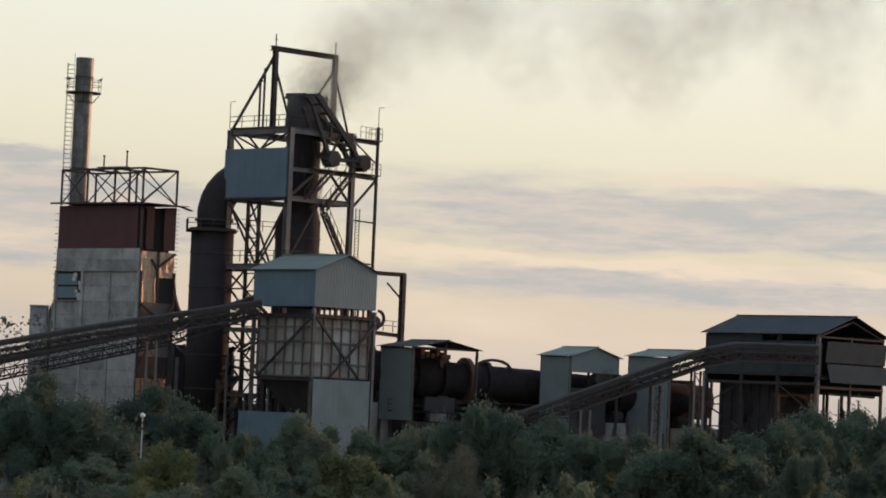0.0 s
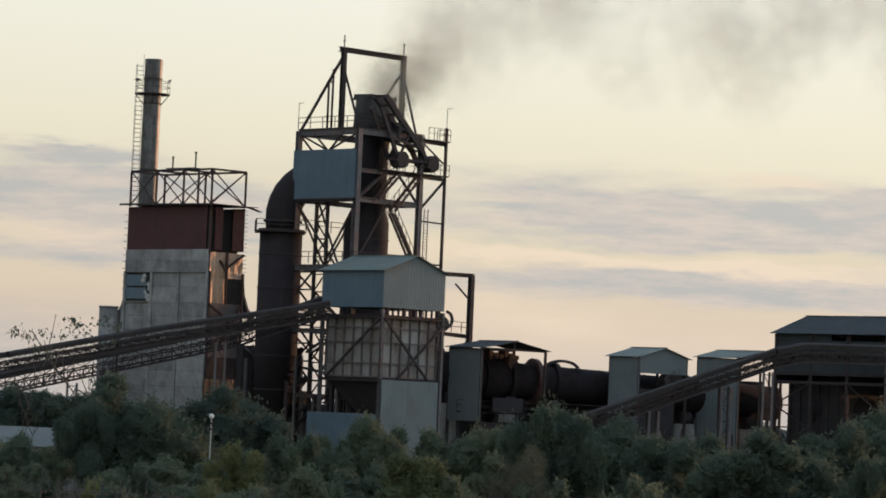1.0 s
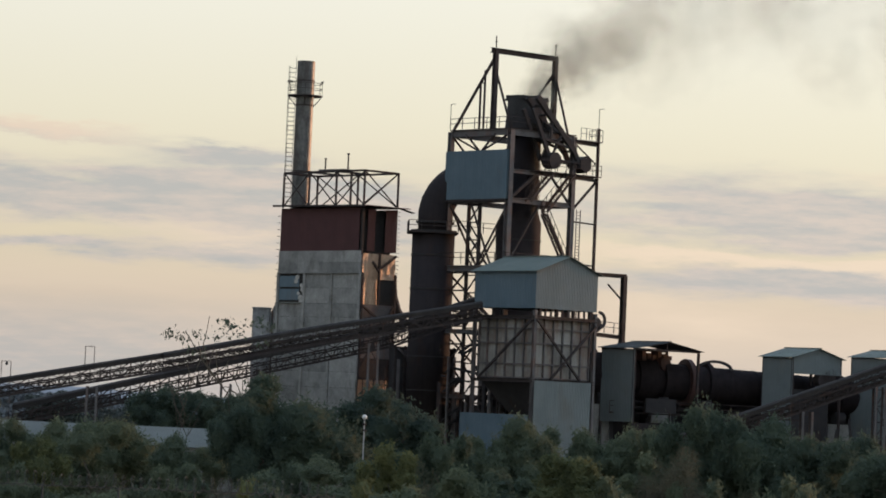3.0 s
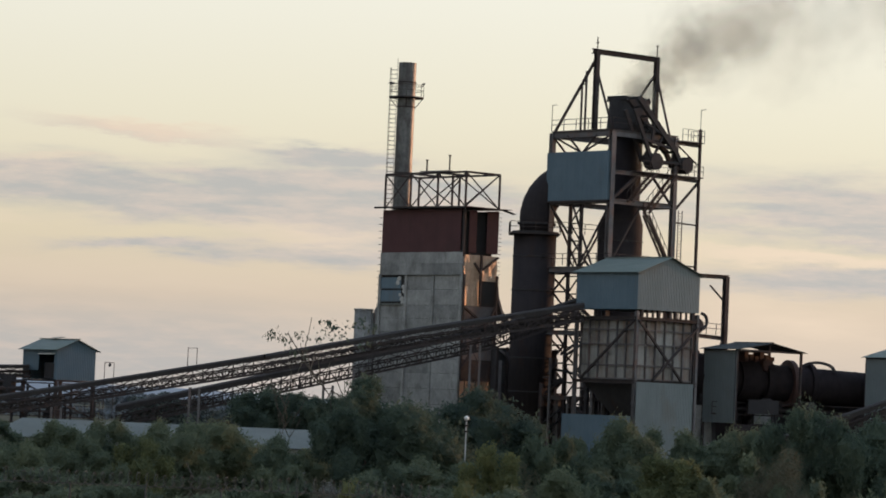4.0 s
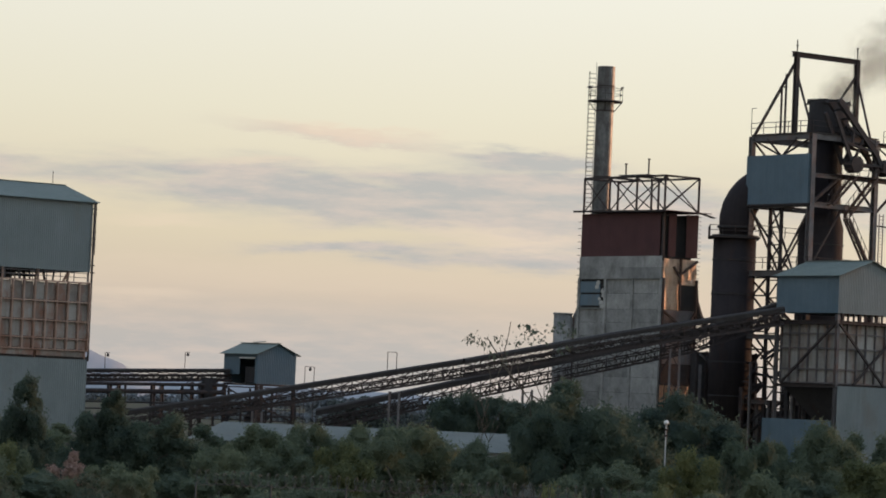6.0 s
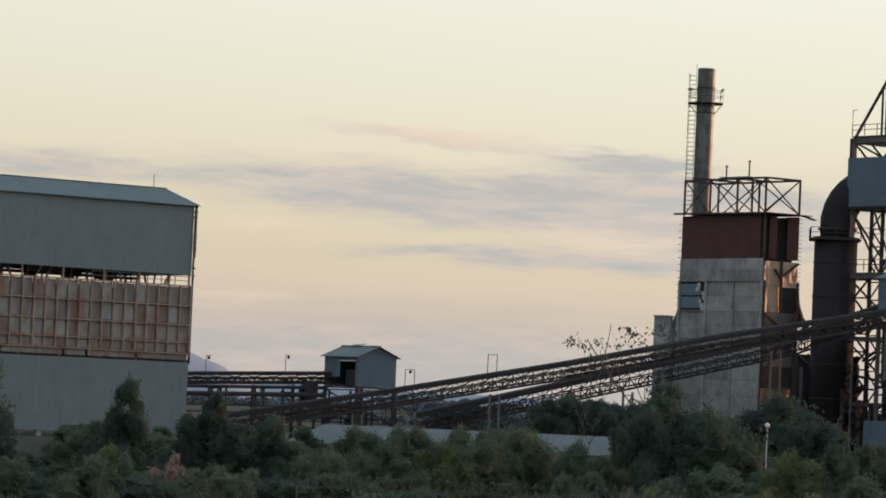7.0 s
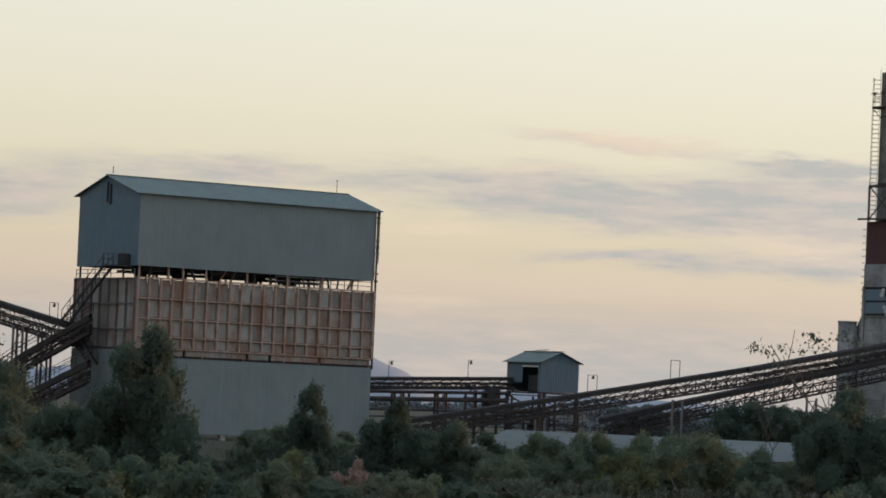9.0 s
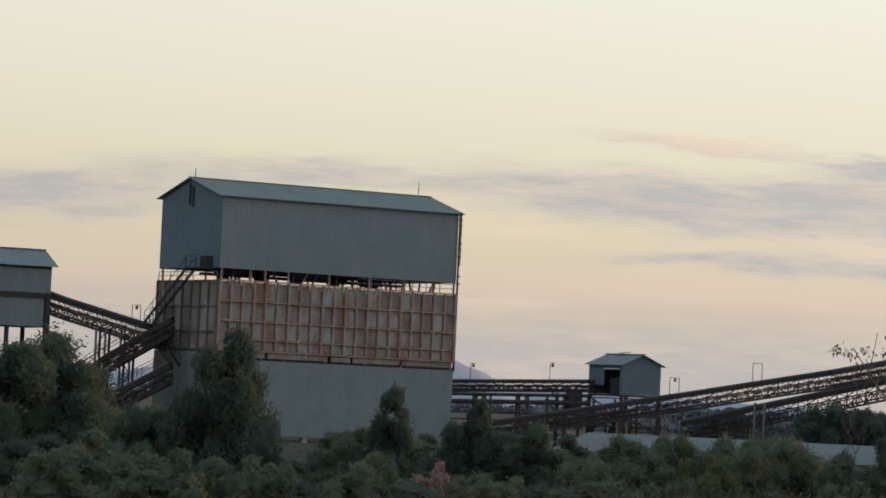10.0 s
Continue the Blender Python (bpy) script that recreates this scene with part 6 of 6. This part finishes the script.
def plant(x, y, top, width, kind, turn=0.0, seed=0, low=False):
    nvar = {"tree": 4, "bush": 6, "yellow": 2, "dry": 2, "conifer": 3, "sparse": 2, "pink": 1}[kind]
    v = seed % nvar
    if (kind, v, low) not in KITS:
        KITS[kind, v, low] = (crown_mesh(kind, 100 + v + 10 * len(kind), low), trunk_mesh(kind, 7 + v))
    crown, trunk = KITS[kind, v, low]
    lab, cat, grp = LABELS[kind]
    o = new({"tree": "tree", "conifer": "conical_tree", "sparse": "sapling"}.get(kind, "shrub"))
    g = ground_height(x, y) - 0.1
    o.matrix_world = pose(x, y, g, 0, 0, turn) @ Matrix.Diagonal((width, width, top - g, 1))
    tagged(o, lab, cat, grp)
    for nm, me in (("crown", crown), ("trunk", trunk)):
        p = new(nm, me)
        p.parent = o
    return o


PLANTS = [  # x, y, top, width, kind
    (0.6, 240, 6.3, 11.5, "tree"), (7.8, 246, 5.8, 11.0, "tree"), (-2.9, 236, 4.7, 6.7, "tree"), (10.6, 222, 3.0, 4.4, "bush"),
    (16.2, 226, 4.2, 6.4, "bush"), (15.0, 190, 2.2, 6.7, "yellow"), (6.3, 200, 2.3, 4.3, "yellow"), (1.0, 186, 1.2, 6.8, "bush"),
    (22.9, 200, 2.8, 7.3, "dry"), (26.9, 216, 5.5, 6.1, "bush"), (31.6, 222, 4.8, 7.0, "bush"), (33.2, 205, 4.0, 8.2, "tree"),
    (35.8, 192, 4.4, 10.2, "tree"), (50.3, 232, 5.4, 8.5, "tree"), (57.0, 242, 6.3, 7.7, "tree"), (39.5, 178, 3.4, 3.3, "tree"),
    (23.1, 236, 3.1, 6.3, "bush"), (46.5, 190, 4.0, 5.1, "tree"), (-28.4, 240, 2.2, 6.8, "bush"), (-20.3, 226, 2.1, 5.7, "bush"),
    (-15.2, 210, 1.7, 4.5, "yellow"), (-11.9, 226, 2.9, 7.2, "bush"), (-7.2, 216, 2.2, 4.3, "bush"), (-10.7, 300, 5.5, 7.5, "tree"),
    (-3.6, 240, 10.9, 6.0, "sparse"), (-7.5, 241, 9.7, 3.6, "sparse"), (-64.2, 232, 7.7, 12.6, "tree"), (-58.6, 236, 3.0, 7.0, "bush"), (-68.5, 228, 7.0, 9.0, "tree"), (-54.6, 226, 3.0, 5.0, "bush"), (54.0, 236, 6.1, 9.0, "tree"), (60.8, 240, 6.3, 9.0, "tree"), (47.0, 226, 5.1, 8.0, "bush"), (-49.6, 226, 8.3, 9.0, "conifer"),
    (-37.4, 226, 4.9, 6.0, "conifer"), (-33.2, 232, 4.2, 6.4, "conifer"), (-45.2, 182, 1.7, 8.2, "bush"), (-41.2, 230, 2.1, 5.8, "bush"),
    (-29.5, 232, 2.9, 6.2, "bush"), (-33.6, 219, 0.25, 3.2, "pink"), (-36.8, 185, 0.0, 6.2, "bush"), (-55.3, 200, 1.1, 7.0, "tree"),
    (-22.6, 228, 2.4, 6.1, "bush"), (-46.9, 205, 0.5, 5.5, "bush"), (-23.6, 247, 2.2, 4.6, "bush"), (-20.4, 248, 2.6, 4.6, "bush"),
    (-16.9, 247, 2.6, 4.8, "bush"), (-13.4, 248, 2.75, 4.8, "bush"), (-10.6, 247, 2.4, 3.2, "bush"), (-8.2, 246, 1.35, 4.6, "bush"), (-5.2, 246, 1.5, 4.6, "bush"), (-26.6, 247, 0.9, 4.6, "bush"), (-34.6, 212, -0.75, 4.0, "bush"), (14.4, 236, 3.0, 5.5, "bush"), (17.0, 238, 3.6, 5.5, "bush"),
    (19.4, 236, 3.5, 5.5, "bush"), (21.8, 237, 3.5, 5.5, "bush"), (25.0, 237, 3.9, 5.5, "bush"), (28.5, 236, 4.0, 5.5, "bush"), (-6.2, 301, 5.2, 7.0, "tree")]


def vegetation():
    rng = random.Random(77)
    for i, (x, y, top, w, kind) in enumerate(PLANTS):
        plant(x, y, top, w * (1.2 if kind == "bush" else 1.0), kind, rng.uniform(0, 360) if kind != "sparse" else 0.0, i)
    # low scrub between them, thinner with distance
    for i in range(225):
        y = 126 + 165 * rng.random() ** 1.15
        x = y * math.tan(radians(rng.uniform(-18.0, 15.5)))
        lim = 2.6 if x / y > 0.1 else 1.7
        top = rng.uniform(-0.9, lim) - (0.0 if y > 185 else 0.5 if y > 150 else 1.1)
        kind = "bush" if rng.random() < 0.84 else ("dry" if rng.random() < 0.6 else "yellow")
        if x / y > 0.16:
            kind = "tree"
        plant(x, y, top, rng.uniform(3.0, 6.5), kind, rng.uniform(0, 360), i + 3, True)

    # a hedge of low scrub at the foot of the plant
    for i in range(44):
        y = rng.uniform(262, 300)
        x = y * math.tan(radians(rng.uniform(-17.0, 15.5)))
        plant(x, y, rng.uniform(0.5, 1.6), rng.uniform(3.0, 5.5), "bush", rng.uniform(0, 360), i, True)


vegetation()


def grass():
    rng = np.random.default_rng(4)
    verts, faces = [], []
    for _ in range(26000):
        y = rng.uniform(128, 260)
        x = y * math.tan(math.radians(rng.uniform(-17.5, 15)))
        h = rng.uniform(0.25, 0.8)
        a = rng.uniform(0, math.tau)
        dx, dy = math.cos(a) * 0.05, math.sin(a) * 0.05
        lx, ly = rng.normal(0, 0.15, 2)
        i = len(verts)
        g = ground_height(x, y)
        verts += [(x - dx, y - dy, g - 0.1), (x + dx, y + dy, g - 0.1), (x + lx, y + ly, g + h)]
        faces.append((i, i + 1, i + 2))
    me = bpy.data.meshes.new("grass")
    me.from_pydata(verts, [], faces)
    me.materials.append(LEAF["dry"])
    tagged(new("grass", me), "dry tufted grass between the shrubs", "grass", kind="stuff")


grass()


def far_woods(strips, mat, label, seed):
    rng = np.random.default_rng(seed)
    verts, faces = [], []
    for x0, x1, y, h0, n in strips:
        for _ in range(n):
            x = rng.uniform(x0, x1)
            h = h0 * (0.55 + 0.5 * noise.noise((x * 0.05, y * 0.01, 0)) + 0.25 * noise.noise((x * 0.3, 3, 0)))
            c = np.array((x, y + rng.uniform(-4, 4), rng.uniform(0, max(0.5, h))))
            s = 0.0006 * y + 0.06
            t, b = rng.normal(size=3), rng.normal(size=3)
            t, b = t / np.linalg.norm(t) * s, b / np.linalg.norm(b) * s * 0.6
            i = len(verts)
            verts += [tuple(c - t), tuple(c + b), tuple(c + t), tuple(c - b)]
            faces.append((i, i + 1, i + 2, i + 3))
    me = bpy.data.meshes.new("far_woods")
    me.from_pydata(verts, [], faces)
    me.materials.append(mat)
    tagged(new("far_woods", me), label, "woods", kind="stuff")


far_woods(((-36.5, -29, 480, 5.6, 3500), (-30, 10, 480, 5.2, 7000), (72, 90, 420, 7.5, 4000)), M_FARWOOD, "distant line of low woodland", 8)
# these blue-grey strips also stand in for haze over the bare plain
far_woods(((-80, 30, 620, 4.0, 9000), (-75, -10, 900, 7.0, 6000), (-260, 330, 1300, 6.5, 16000)), M_HAZEWOOD, "far woods along the horizon, haze put into their blue-grey colour", 18)


# ---- smoke from the stack ----
MOUTH = Vector((23.0, 339.6, 35.6))
SPEED = 2.9
BEND = [(0.0, 0.0, 0.0)]   # way along the plume, drift to the right, rise
while BEND[-1][0] < 110.0:
    _s, _x, _z = BEND[-1]
    _k = 1.4 * math.exp(-_x / 8.5) + 0.02
    _n = 0.25 / math.hypot(1.0, _k)
    BEND.append((_s + 0.25, _x + _n, _z + _n * _k))


def plume(s):
    """The middle line of the plume, s metres from the mouth: up, then bent over by the wind."""
    if s < 0:
        return MOUTH + Vector((0, 0, s))
    _, x, z = BEND[min(len(BEND) - 1, int(s / 0.25))]
    f = s / 0.25 - int(s / 0.25)
    _, x2, z2 = BEND[min(len(BEND) - 1, int(s / 0.25) + 1)]
    return MOUTH + Vector((x + (x2 - x) * f, 3.6 * (1 - math.exp(-s / 2.2)) + 0.12 * s, z + (z2 - z) * f))


def puff_mesh(seed):
    """A shallow ragged dome."""
    bm = bmesh.new()
    n, m_ = 20, 6
    c = bm.verts.new((0, -0.5, 0))
    prev = None
    for j in range(1, m_ + 1):
        r = j / m_
        ring = []
        for i in range(n):
            a = math.tau * i / n
            x, z = r * math.cos(a), r * math.sin(a)
            ring.append(bm.verts.new((x, -0.5 * (1 - r * r) + 0.12 * noise.noise((x * 2 + seed, z * 2, seed)), z)))
        for i in range(n):
            if prev:
                bm.faces.new((prev[i], ring[i], ring[(i + 1) % n], prev[(i + 1) % n]))
            else:
                bm.faces.new((c, ring[i], ring[(i + 1) % n]))
        prev = ring
    me = bpy.data.meshes.new("smoke_puff")
    bm.to_mesh(me)
    bm.free()
    for p in me.polygons:
        p.use_smooth = True
    return me


PUFFS = []


def smoke():
    rng = random.Random(12)
    meshes = []
    for mt in (M_SMOKE, M_THIN):
        for k in range(3):
            me = puff_mesh(k * 3.1 + 1)
            me.materials.append(mt)
            meshes.append(me)
    s = -28.0
    k = 0
    while s < 66.0:
        mid = s + SPEED * 3.5
        size = min(6.4, 2.5 + 0.17 * max(0.0, mid)) * rng.uniform(0.75, 1.3)
        o = new("smoke_puff", meshes[(3 if mid > 16 else 0) + k % 3])
        tagged(o, "drifting puff of grey-brown stack smoke", "smoke", "smoke puffs")
        o.scale = (size * 1.15, size, size)
        PUFFS.append((o, s, rng.uniform(0, 360), (rng.uniform(-1, 1), rng.uniform(-1, 1), rng.gauss(0, 0.55))))
        s += size * 0.17
        k += 1


smoke()


def motions():
    # each puff rises edge-on through the stack, opens at the mouth, spreads and drifts off with the wind
    for o, s0, turn, (ax, ay, az) in PUFFS:
        rows = []
        for i in range(21):
            t = i * 0.5
            s = s0 + SPEED * t
            w = 0.0 if s < 0 else min(1.0, s / 5.0) * min(6.0, 0.8 + 0.2 * s)
            p = plume(s) + Vector((ax * w, ay * w, az * w))
            edge = 90.0 * min(1.0, max(0.0, (1.0 - s) / 3.5))
            rows.append((t, Matrix.Translation(p) @ pose(0, 0, 0, 0, 0, edge) @ pose(0, 0, 0, 0, turn + 4.0 * t, 0)))
        walk(o, rows)


motions()
